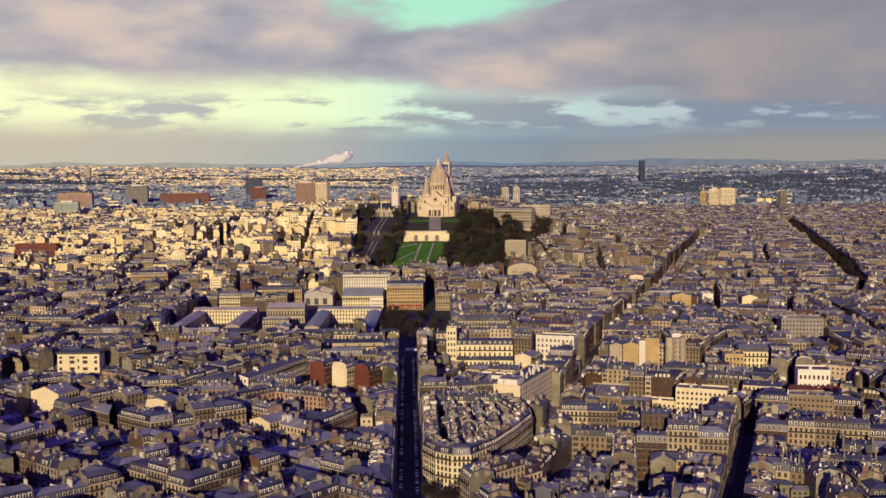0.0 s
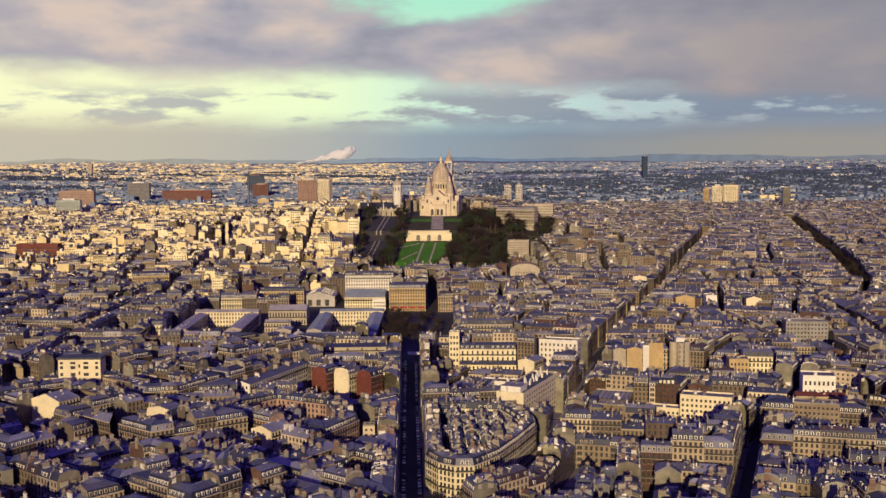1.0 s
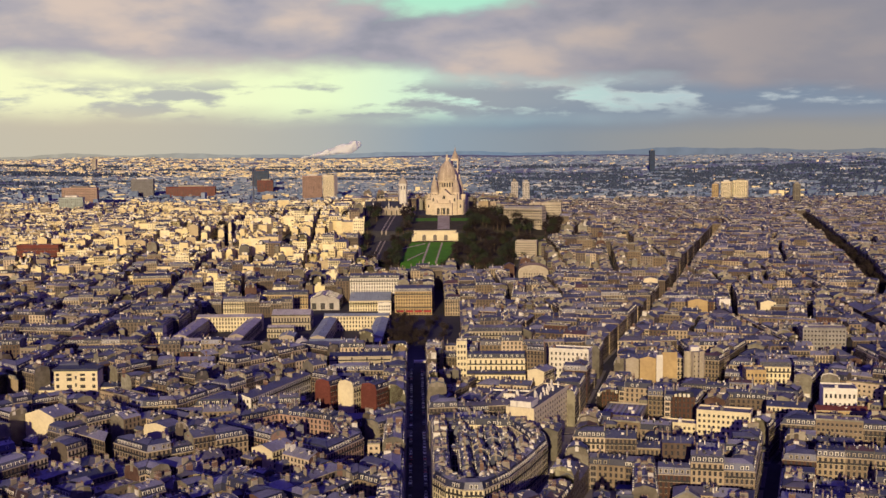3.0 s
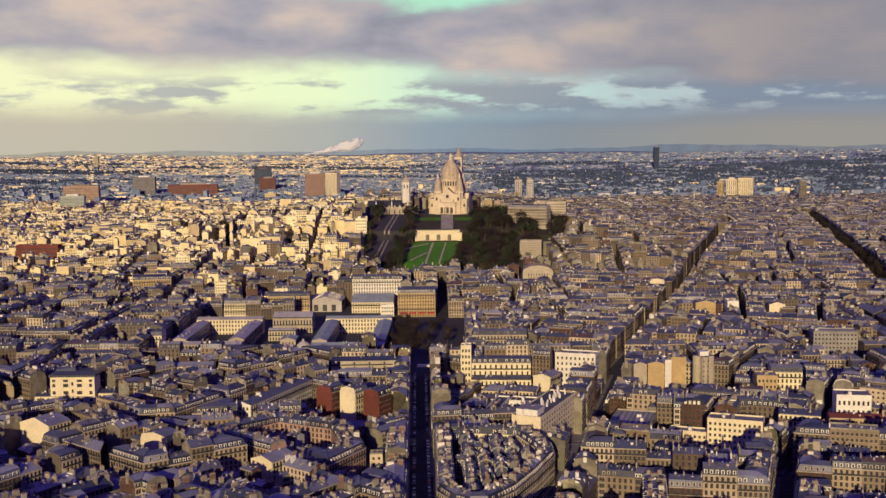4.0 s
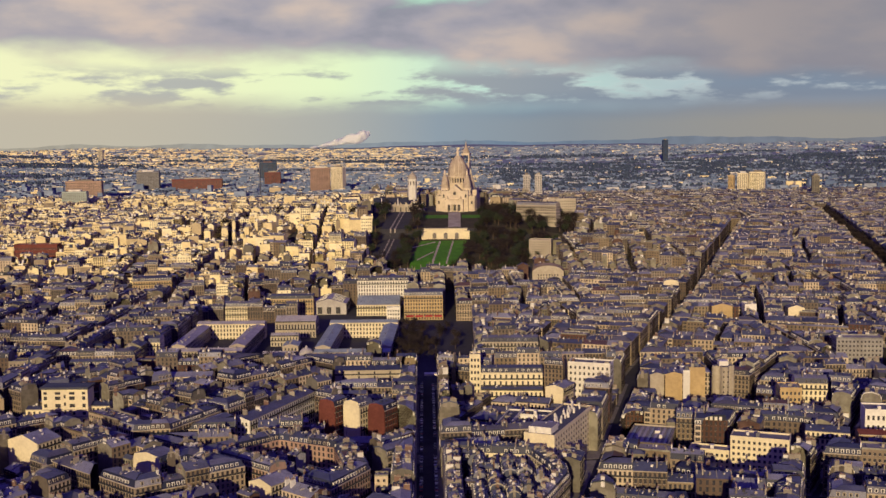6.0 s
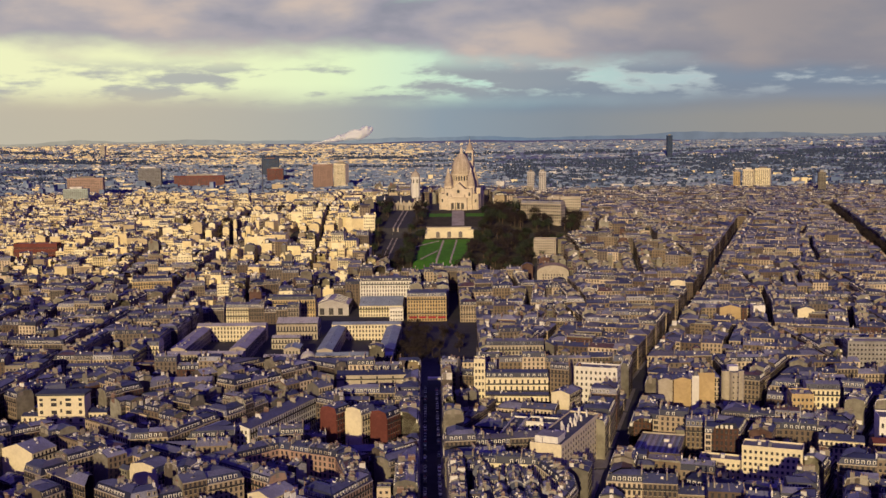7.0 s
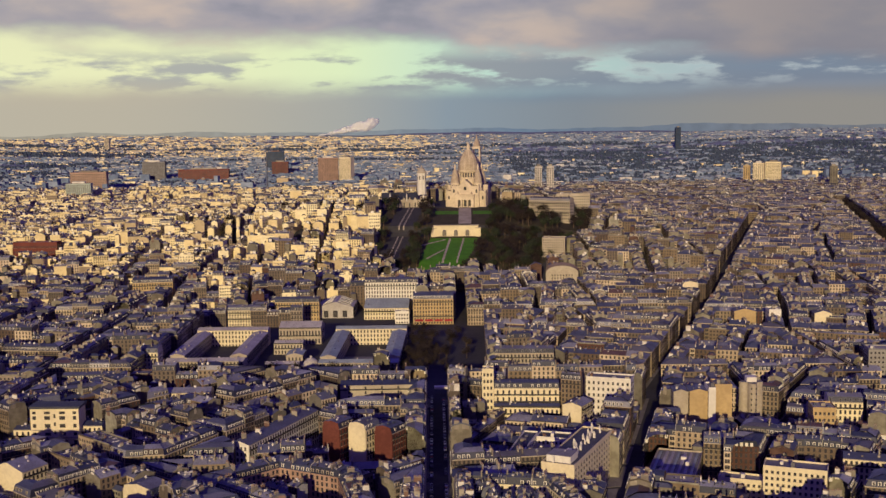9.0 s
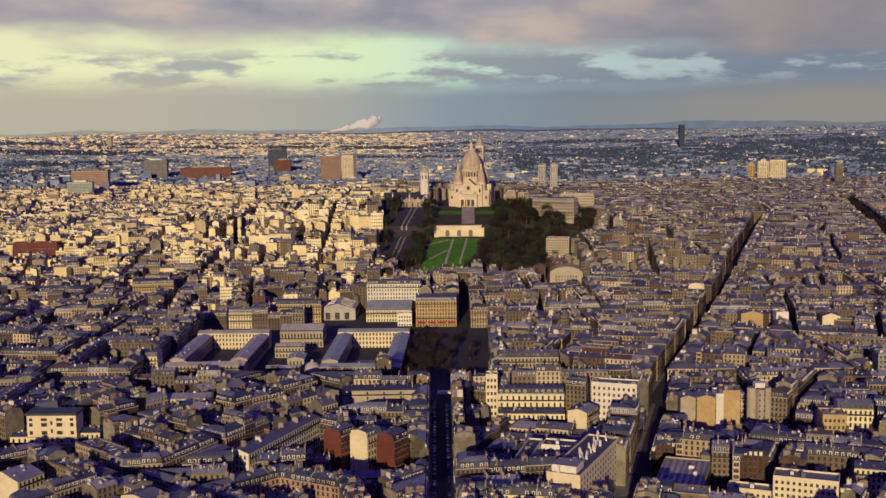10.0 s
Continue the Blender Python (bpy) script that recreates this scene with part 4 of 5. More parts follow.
def park_trees():
    rng = random.Random(5)
    keep = [SLOPE, LAWN, [(-66, 1334), (-16, 1334), (-12, 1366), (-66, 1366)], [(-60, 1386), (-40, 1386), (-40, 1464), (-60, 1450)], [(-50, 1464), (18, 1464), (36, 1594), (-50, 1594)]]
    done, tries = [], 0
    while len(done) < 215 and tries < 9000:
        tries += 1
        x, y = rng.uniform(-125, 155), rng.uniform(1338, 1610)
        if not inside_poly(x, y, PARK) or any(inside_poly(x, y, k) for k in keep[1:]) or inside_poly(x, y, SLOPE) or any(math.dist((x, y), q) < 5.6 for q in done):
            continue
        done.append((x, y))
        if rng.random() < 0.45:
            plant(x, y, GREEN, rng, "dark evergreen tree on the park slope", "trees of the park", 1.08)
        else:
            plant(x, y, BARE, rng, "bare brown winter tree on the park slope", "trees of the park", 1.08)
    for x in np.arange(-52, -2, 7.5):
        for y in np.arange(944, 1098, 11.0):
            if rng.random() < (0.6 if x < -30 else 0.35):
                plant(x + rng.uniform(-2, 2), y + rng.uniform(-2, 2), BARE, rng, "bare brown winter tree in the city square", "trees of the square", 0.75)
    for x, y in ((-4, 520), (2, 512), (9, 507), (-7, 512), (4, 502), (-2, 505), (12, 514)):
        plant(x, y, BARE, rng, "bare brown street tree at the junction", "trees of the junction", 0.7)
    for x in np.arange(-232, -60, 9.0):
        plant(x, 935 + rng.uniform(-1, 1), BARE, rng, "bare brown street tree along the school", "trees of the avenue", 0.7)
    g = [Geo(), Geo()]
    for y in np.arange(1208, 2150, 9.0):
        for s in (-8, 8):
            x = 478 + (y - 1307) * 0.22 + s + rng.uniform(-1, 1)
            z, a, k = float(ground_z(x, y)), rng.uniform(0, 6.28), rng.uniform(0.9, 1.2)
            for t, me in zip(g, rng.choice(BARE)):
                o = len(t.v)
                t.v += [(x + k * (math.cos(a) * v.co.x - math.sin(a) * v.co.y), y + k * (math.sin(a) * v.co.x + math.cos(a) * v.co.y), z + k * v.co.z) for v in me.vertices]
                t.f += [tuple(o + i for i in p.vertices) for p in me.polygons]
                t.m += [me.materials[0].name == "bark" and "bark" or "twigs"] * len(me.polygons)
    tagged(new("boulevard_trees", g[0].mesh("boulevard_trees")), "bare brown trees lining the wide boulevard", "trees", kind="stuff")
    part("crowns", g[1], bpy.data.objects["boulevard_trees"], kind="stuff")
    for _ in range(16):
        plant(rng.uniform(-330, -125), rng.uniform(1470, 1640), BARE + GREEN, rng, "dark tree among the hillside houses", "trees between houses", 1.2)
    for x, y in ((-310, 1560), (-300, 1575), (-330, 1570), (-145, 1640), (-135, 1655), (-150, 1660), (-215, 1600), (-225, 1612), (48, 1640), (60, 1655), (72, 1650), (85, 1670), (56, 1670), (-250, 790), (-262, 770), (-238, 768)):
        plant(x, y, BARE + GREEN, rng, "dark tree among the hillside houses", "trees between houses", 1.0)


# ---- landmarks of the near town ----


def court_school(x, y, w, d, label, seed):
    """Four wings round a court."""
    z = float(ground_z(x, y + d / 2)) - 0.5
    ob = base("school_court", turn_at(x, y, z, 0), label, "school")
    for nm, cx, cy, deg, ln, dp, h in (("front_wing", 0, 0, 0, w, 12, 11), ("back_wing", 0, d, 180, w, 12, 15), ("west_wing", -w / 2, d / 2, 270, d - 24, 12, 13), ("east_wing", w / 2, d / 2, 90, d - 24, 12, 13)):
        g = house_geo(random.Random(seed), ln, dp, h, 4, "pitched", 0, True, "cream" if nm == "back_wing" else "trim")
        g["roof"].m = ["copper" if seed == 4 else "lead"] * len(g["roof"].m)
        m = pose(cx, cy, 0, 0, 0, deg)
        for key in ("wall", "roof", "windows", "dormers"):
            q = part({"wall": nm, "windows": "glazing", "dormers": "attic_stuff"}.get(key, key), g[key], ob, kind="stuff" if key in ("windows", "dormers") else "")
            q.matrix_basis = m
    c = Geo()
    c.face([(-w / 2 + 12, 12, 0.6), (w / 2 - 12, 12, 0.6), (w / 2 - 12, d - 12, 0.6), (-w / 2 + 12, d - 12, 0.6)], "paving")
    part("courtyard", c, ob)


court_school(-204.5, 947, 60, 116, "stone school range round a paved court", 3)
court_school(-87, 938, 60, 126, "stone school range with grey roofs round a court", 4)
big_building("school_hall", "square stone school hall with hipped pale roof", -148, 1056, 0, 36, 24, 14, 2, "pitched", "trim", seed=5, roof="lead")
big_building("annex", "low stone range between the school courts", -146, 948, 0, 26, 11, 8, 2, "pitched", "trim", seed=81, roof="lead")
big_building("chapel", "small gabled school chapel with pale roof", -134, 985, 90, 20, 13, 9, 2, "pitched", "trim", seed=82, roof="copper")
big_building("annex", "low stone range behind the chapel", -152, 1018, 0, 24, 12, 9, 2, "pitched", "trim", seed=83, roof="lead")


def rotunda():
    ob = base("rotunda", turn_at(-124, 950, float(ground_z(-124, 950)), 0), "small round stone hall with a lead dome", "hall")
    g, r = Geo(), Geo()
    g.lathe(0, 0, [(6.2, -3), (6.2, 6.5), (6.7, 6.5), (6.7, 7.2), (6.0, 7.2)], 18, "trim", close=False)
    part("wall", g, ob)
    r.lathe(0, 0, [(6.1, 7.2), (5.7, 9.2), (4.6, 11), (2.8, 12.3), (1.0, 12.8), (1.0, 14), (0.1, 14.8)], 18, "lead")
    part("dome", r, ob, "grey lead dome", smooth=True)
    for i in range(9):
        a = 2 * math.pi * i / 9
        w = Geo()
        w.box(-0.7, 0.7, -0.15, 0.15, 1.5, 5.0, "glass")
        part("window", w, ob).matrix_basis = pose(6.1 * math.cos(a), 6.1 * math.sin(a), 0, 0, 0, math.degrees(a) + 90)


rotunda()
big_building("apartment_building", "ochre apartment building with red awnings below", -37, 1136, 0, 37, 24, 24, 7, "mansard", "orange", chimneys=4, seed=6)
for _x in (-50, -41, -32, -23):
    _g = Geo()
    _g.face([(-3.6, 0, 3.6), (-3.6, -2.6, 2.7), (3.6, -2.6, 2.7), (3.6, 0, 3.6)][::-1], "awning")
    _g.face([(-3.6, -2.6, 2.2), (3.6, -2.6, 2.2), (3.6, -2.6, 2.7), (-3.6, -2.6, 2.7)], "awning")
    _o = base("awning", turn_at(_x, 1135.9, float(ground_z(_x, 1136)) + 1.2, 0), "red cloth shop awning on an ochre building", "awning", "red shop awnings")
    part("cloth", _g, _o)
_w = big_building("opera_hall", "pale gabled hall with glazed roof strips", -114, 1188, 90, 40, 34, 10, 3, "pitched", "lead", seed=7, z=float(ground_z(-114, 1188)), roof="lead", blank=True)
for _i in range(5):
    for _y, _a in ((8.5, 1), (25.5, -1)):
        _g = Geo()
        _x = -16 + _i * 8
        _g.box(_x - 1.6, _x + 1.6, -6, 6, -0.15, 0.35, "white", "copper" if _i % 2 else "glass")
        part("rooflight", _g, _w, "white-framed roof glazing").matrix_basis = pose(0, _y, 13.2, math.degrees(math.atan(0.34)) * _a, 0, 0)
for _y in (8, 17, 26):
    _g = Geo()
    _g.box(-20.3, -19.9, _y - 2.2, _y + 2.2, 0, 6.5, "glass")
    part("window", _g, _w)
big_building("opera_wing", "cream wing with broad grey-green roof", -82, 1160, 0, 42, 44, 11, 3, "pitched", "cream", seed=8, roof="copper")
big_building("pavilion", "small white stone pavilion by the square", -66, 1140, 0, 13, 10, 11, 3, "flat", "white", seed=9)
big_building("apartment_building", "white apartment row with slate roof", -80, 1205, 0, 52, 14, 27, 7, "mansard", "white", chimneys=6, seed=33)
big_building("long_building", "long pale building with slate dormer roof", 32.6, 831, -2, 42, 13, 19, 4, "mansard", "cream", seed=8, bays=11)
big_building("stair_tower", "cream square tower beside a long building", 7.6, 831, -2, 7.5, 9, 31, 7, "flat", "cream", seed=9)
big_building("low_range", "low cream range with small windows", 32, 818, -4, 42, 9, 10, 2, "pitched", "cream", seed=34, bays=14)
big_building("apartment_building", "white modern block with rows of windows", 85, 829, -18, 29, 13, 25, 6, "flat", "white", seed=10, bays=9)


def end_house(label, ax, ay, bx, by, depth, h, kind, wall, seed):
    """A house whose blank end wall runs from a to b."""
    d, t = math.dist((ax, ay), (bx, by)), math.atan2(bx - ax, ay - by)
    big_building("gabled_house", label, bx + depth / 2 * math.cos(t), by + depth / 2 * math.sin(t), math.degrees(t), depth, d, h, 6, kind, wall, seed=seed, blank=True)


end_house("house with a broad cream end wall", 53, 798, 64, 792, 18, 17, "pitched", "cream", 71)
_w = big_building("apartment_building", "cream modern block with white stacks on dark roof", 60, 685, 67, 69, 17, 25, 8, "flat", "cream", bays=15, chimneys=26, seed=12, roof="slate", slim=True, blank=True)
_g = Geo()
_g.box(-31, -19, 3, 15.5, 25, 28.6, "white", "gravel")
part("penthouse", _g, _w)
big_building("apartment_building", "white modern wing with rows of windows", 29.5, 727, 75, 40, 8, 15, 5, "flat", "white", seed=35, roof="slate", bays=11)
big_building("apartment_building", "white blank-fronted modern block", 19.5, 697, 2, 10, 8, 15, 1, "flat", "white", seed=72, blank=True, bays=1)
big_building("apartment_building", "low white block with dark flat roof", 42, 737, -16, 18, 12, 14, 4, "flat", "white", seed=73, roof="slate")
big_building("apartment_building", "low white modern block with strip windows", -2, 712, 30, 19, 10, 13, 4, "flat", "white", seed=36, roof="slate")
_w = big_building("apartment_building", "cream hospital block with dark flat roof", -251, 765, 0, 29, 12, 25, 5, "flat", "cream", seed=13, bays=1, roof="slate", blank=True)
_g = Geo()
_g.box(-15.3, 15.3, -0.9, 12.9, 25.9, 27.3, "slate", bottom=True)
part("roof_slab", _g, _w, "dark overhanging flat roof")
for _z in (8.2, 12.6):
    _g = Geo()
    _g.box(-14.7, 14.7, -0.5, 0, _z, _z + 0.5, "trim", bottom=True)
    part("ledge", _g, _w)
for _z, _t in ((3.4, 3.4), (9.6, 1.8), (14.4, 2.2), (19.2, 2.2), (22.6, 1.6)):
    for _x, _v in ((-12.2, 1.0), (-4.4, 1.7), (4.6, 1.7), (12.0, 1.0)):
        _g = Geo()
        _g.box(_x - _v, _x + _v, -0.12, 0.1, _z, _z + _t, "glass")
        part("window", _g, _w)
big_building("annex", "low cream wing beside the hospital block", -271, 766, 0, 11, 10, 13, 3, "pitched", "cream", seed=14, bays=3, clear=False)
big_building("annex", "low cream wing beside the hospital block", -230.5, 770, 0, 12, 10, 14, 3, "pitched", "cream", seed=74, bays=4, clear=False)
end_house("house with a tall blank cream end wall", -172.5, 642, -156, 633, 13, 19, "mansard", "cream", 15)
end_house("house with a blank pale end wall", -105, 602, -93, 594, 18, 19, "pitched", "cream", 37)
end_house("house with a broad blank tan end wall", -252.6, 679, -232.4, 669, 17, 19, "pitched", "cream", 38)
end_house("narrow house with blank tan end wall", -210.6, 635.5, -205.2, 631.5, 15, 19, "flat", "trim", 39)
big_building("apartment_building", "pale modern block with strip windows", 154, 654, -20, 30, 13, 23, 7, "flat", "cream", seed=16)
big_building("apartment_building", "low cream building in a yard", 131, 668, -20, 22, 10, 13, 4, "flat", "cream", seed=40)
big_building("gabled_house", "tall tan block with blank side walls", 131, 806, 86, 15, 9, 24, 7, "pitched", "trim", seed=17, blank=True)
big_building("gabled_house", "tall tan block with blank ochre gable", 142, 803, 88, 15, 11, 25, 7, "pitched", "orange", seed=18, blank=True)
big_building("gabled_house", "narrow white pier of a tall block", 146.5, 801, 88, 15, 4.4, 27, 7, "flat", "white", seed=66, blank=True)
big_building("gabled_house", "tall tan block with blank side walls", 157, 805, 90, 15, 10.4, 28, 7, "flat", "orange", seed=41, blank=True)


def round_tower():
    ob = base("apartment_tower", turn_at(171, 808, float(ground_z(171, 808)), 0), "pale apartment tower with rounded blank wall", "tower")
    g, r, w = Geo(), Geo(), Geo()
    ring = [(5.6 + 1.4 * math.cos(4 * t), t) for t in np.linspace(0, 2 * math.pi, 33)[:-1]]
    pts = [(k * 1.05 * math.cos(t), k * 1.05 * math.sin(t)) for k, t in ring]
    for (xa, ya), (xb, yb) in zip(pts, pts[1:] + pts[:1]):
        g.face([(xa, ya, -4), (xb, yb, -4), (xb, yb, 28), (xa, ya, 28)], "trim")
    part("wall", g, ob)
    r.face([(x, y, 28) for x, y in pts], "gravel")
    r.box(-3, 3, -2, 4, 28, 31, "white")
    part("roof", r, ob)
    for k in range(7):
        for x in (-1.2, 1.6):
            w.box(x - 0.35, x + 0.35, -7.42, -7.0, 4 + 3.4 * k, 5.1 + 3.4 * k, "glass")
    part("glazing", w, ob, kind="stuff")
    TAKEN.append([(163, 800), (180, 800), (180, 817), (163, 817)])


round_tower()
big_building("apartment_building", "ochre block with few small windows", 201, 758, -6, 13, 15, 24, 6, "flat", "orange", seed=42)
big_building("apartment_building", "cream apartment house with balconies", 219, 776, -8, 20, 14, 23, 6, "mansard", "cream", chimneys=2, seed=43)
big_building("apartment_building", "cream apartment house facing a street end", 196, 674, -18, 23, 13, 21, 6, "pitched", "cream", chimneys=2, seed=44)
big_building("apartment_building", "white block with dark flat roof", 239, 708, -10, 20, 16, 23, 4, "flat", "white", seed=45, blank=True)
big_building("depot", "long low building with dark red roof", 232, 684, -8, 30, 10, 16, 3, "pitched", "orange", seed=46, roof="redbrick")
big_building("apartment_building", "white and grey modern slab", 292, 896, -6, 33, 14, 27, 8, "flat", "gravel", seed=47)
big_building("gabled_house", "house with a blank cream end wall", 300, 1058, 84, 14, 14, 23, 7, "pitched", "cream", seed=48, blank=True)
big_building("gabled_house", "house with a blank tan end wall", 240, 1072, 86, 16, 18, 23, 7, "pitched", "orange", seed=49, blank=True)
big_building("gabled_house", "house with a blank white end wall", 259, 1064, 88, 14, 10, 25, 7, "flat", "white", seed=50, blank=True)
big_building("gabled_house", "house with a blank cream end wall", 219, 1204, 80, 18, 15, 22, 7, "mansard", "cream", seed=51, blank=True)
big_building("apartment_building", "long house with bright blue slate roof", 117, 606, -38, 36, 13, 17, 5, "mansard", "trim", chimneys=4, seed=52, roof="slate")
big_building("apartment_building", "cream apartment house with many windows", -188, 818, 4, 36, 13, 21, 6, "pitched", "cream", chimneys=3, seed=53)
big_building("apartment_building", "yellow stone house beside the school", -247, 936, 2, 21, 16, 21, 6, "mansard", "cream", chimneys=2, seed=54)
big_building("apartment_building", "white house row with slate roof", -261, 864, 4, 42, 12, 19, 5, "mansard", "white", chimneys=4, seed=55)
big_building("apartment_building", "white corner house with rows of windows", -216, 1136, 0, 26, 14, 15, 5, "mansard", "cream", chimneys=2, seed=56)
big_building("apartment_building", "ochre house row with slate roof", -166, 1158, 0, 42, 14, 18, 5, "mansard", "orange", chimneys=4, seed=57)
big_building("apartment_building", "large ochre corner building", -325, 1240, 10, 40, 18, 23, 6, "mansard", "orange", chimneys=4, seed=58)
big_building("apartment_building", "golden stone corner house", -418, 1122, 10, 21, 14, 21, 6, "mansard", "cream", chimneys=2, seed=59)
big_building("apartment_building", "white house row climbing a side street", -110, 744, 69, 78, 12, 20, 6, "pitched", "white", chimneys=6, seed=60)
big_building("gabled_house", "house with dark red brick gable", -74, 738, 60, 14, 12, 22, 6, "mansard", "redbrick", seed=61, blank=True)
big_building("gabled_house", "house with pale blank gable", -59, 735, 60, 14, 12, 22, 6, "mansard", "cream", seed=62, blank=True)
big_building("gabled_house", "house with dark red brick gable", -44, 731, 60, 14, 12, 21, 6, "mansard", "redbrick", seed=63, blank=True)
big_building("gabled_house", "row with beige blank walls and white stacks", -62, 842, 2, 55, 13, 19, 6, "pitched", "trim", chimneys=9, seed=64, blank=True, bays=5)
_w = big_building("workshop", "long workshop with ribbed zinc roof", 92, 656, -17, 24, 62, 14, 3, "flat", "trim", seed=20, roof="gravel")
for _i in range(7):
    _g = Geo()
    _x = -9.6 + _i * 3.2
    _g.box(_x - 0.7, _x + 0.7, 3, 58, 14, 14.7, "lead" if _i % 3 else "glass", "lead" if _i % 3 else "copper")
    part("rooflight", _g, _w)
big_building("apartment_building", "tall ornate tan apartment row", 35, 906, -1, 42, 14, 25, 7, "mansard", "trim", chimneys=5, seed=31)
big_building("apartment_building", "tall pale apartment block beside the park", 93, 1392, -10, 26, 16, 23, 8, "flat", "trim", seed=22)
big_building("apartment_building", "pinkish stone apartment row above the park", 98, 1530, -28, 56, 14, 24, 6, "mansard", "trim", chimneys=6, seed=23)
big_building("apartment_building", "large pale apartment slab on the hill", 132, 1572, -10, 44, 16, 28, 8, "flat", "trim", seed=24)
big_building("house", "small white hilltop house by the basilica", 47, 1600, 0, 16, 14, 15, 3, "pitched", "white", seed=26)
big_building("fire_station", "red brick block with dark bays", -531, 1463, 0, 54, 16, 20, 3, "flat", "redbrick", seed=27)


def gothic_church():
    """A long church beside the basilica: bays under gables, pinnacles, a dark steep roof behind."""
    z = float(ground_z(-88, 1596))
    ob = base("church", turn_at(-88, 1592, z - 2, 2), "old tan stone church with gabled bays and pinnacles", "church")
    g, r = Geo(), Geo()
    g.box(-40, 40, 0, 16, -6, 12, "trim", "slate")
    part("nave", g, ob)
    r.face([(-30, 5, 12), (18, 5, 12), (18, 11, 21), (-30, 11, 21)], "slate")
    r.face([(18, 17, 12), (-30, 17, 12), (-30, 11, 21), (18, 11, 21)], "slate")
    r.face([(18, 5, 12), (18, 17, 12), (18, 11, 21)], "trim")
    r.face([(-30, 17, 12), (-30, 5, 12), (-30, 11, 21)], "trim")
    part("roof", r, ob, "dark steep slate roof")
    for i in range(11):
        x = -36.5 + 7.3 * i
        q = Geo()
        q.box(x - 2.6, x + 2.6, -0.8, 0, -6, 11, "trim")
        q.face([(x - 2.6, -0.8, 11), (x + 2.6, -0.8, 11), (x, -0.8, 15.5)], "trim")
        q.face([(x + 2.6, -0.8, 11), (x + 2.6, 3, 11), (x, 3, 15.5), (x, -0.8, 15.5)], "slate")
        q.face([(x - 2.6, 3, 11), (x - 2.6, -0.8, 11), (x, -0.8, 15.5), (x, 3, 15.5)], "slate")
        bay = part("bay", q, ob)
        w = Geo()
        w.box(x - 0.8, x + 0.8, -0.95, -0.75, 1, 8.5, "glass")
        part("window", w, bay)
        if i % 3 == 2:
            p = Geo()
            p.lathe(x + 3.6, 0, [(0.9, 10), (0.9, 16), (1.2, 16), (0.5, 19), (0.05, 22)], 8, "white")
            part("pinnacle", p, ob)
    TAKEN.append([(-132, 1586), (-46, 1586), (-46, 1614), (-132, 1614)])


gothic_church()


def barrel_hall():
    """A hall under a barrel roof, gable to the street."""
    ob = base("theatre", turn_at(94, 1288, float(ground_z(94, 1288)) + 5, -4), "tan theatre hall with a rounded barrel roof", "theatre")
    ob.scale = (0.85, 0.85, 0.85)
    g, r = Geo(), Geo()
    arc = [(20 * math.cos(t), 17 + 9 * math.sin(t)) for t in np.linspace(0, math.pi, 13)]
    g.face([(-20, 0, -4), (20, 0, -4)] + [(x, 0, z) for x, z in arc], "trim")
    g.face([(20, 30, -4), (-20, 30, -4)] + [(x, 30, z) for x, z in arc[::-1]], "trim")
    g.face([(20, 0, -4), (20, 30, -4), (20, 30, 17), (20, 0, 17)], "trim")
    g.face([(-20, 30, -4), (-20, 0, -4), (-20, 0, 17), (-20, 30, 17)], "trim")
    part("wall", g, ob)
    for (xa, za), (xb, zb) in zip(arc, arc[1:]):
        r.face([(xa * 1.01, -0.3, za + 0.2), (xa * 1.01, 30.3, za + 0.2), (xb * 1.01, 30.3, zb + 0.2), (xb * 1.01, -0.3, zb + 0.2)], "orange")
    part("roof", r, ob, "tan barrel roof")
    w = Geo()
    panes(w, -14, 14, 0, 1, 1, 15, 4, 8, True)
    part("glazing", w, ob, kind="stuff")
    TAKEN.append([(72, 1262), (116, 1262), (116, 1320), (72, 1320)])


barrel_hall()


def canopy():
    ob = base("canopy", turn_at(-24, 889, 3.2, 2), "white flat canopy on posts across the street end", "canopy")
    g = Geo()
    g.box(-5, 5, -2.5, 2.5, 4.2, 5.6, "white", bottom=True)
    part("roof", g, ob)
    for x in (-4.6, 4.6):
        for y in (-2.2, 2.2):
            p = Geo()
            p.lathe(x, y, [(0.12, -0.5), (0.12, 4.2)], 6, "iron")
            part("post", p, ob)


canopy()


# ---- the town's blocks ----


NEAR, LATER = 772, []  # houses up to here are single things


def in_view(x, y):
    return abs(x + 0.01 * y) < 0.425 * y + 40 and y > 430


NAMES = {"corner": "corner_house", "mansard": "mansard_house", "pitched": "zinc_roofed_house", "flat": "apartment_block"}
LABELS = {"corner": "limestone corner house with slate and zinc roof", "mansard": "limestone town house with slate and zinc mansard roof", "pitched": "rendered town house with low zinc pitched roof",
          "flat": "plain rendered apartment block with flat gravel roof"}


def put_house(spec, x, y, deg, rng, yard=False):
    if not in_view(x, y):
        return
    if y >= NEAR or yard:
        LATER.append((spec, x, y, deg, rng.random()))
        return
    geo = row_house(rng, fine=True, **spec)
    kind = "corner" if spec["cl"] or spec["cr"] else spec["kind"]
    ob = base(NAMES[kind], turn_at(x, y, float(ground_z(x, y)), deg), LABELS[kind], "building", NAMES[kind].replace("_", " ") + "s of the streets")
    part("wall", geo["wall"], ob)
    part("roof", geo["roof"], ob)
    part("glazing", geo["windows"], ob, kind="stuff")
    if geo["dormers"].f:
        part("attic_stuff", geo["dormers"], ob, kind="stuff")
    if geo["rear_wing"].f:
        part("rear_wing", geo["rear_wing"], ob)
    for g, at in geo["chimneys"]:
        part("chimney", g, ob).location = at


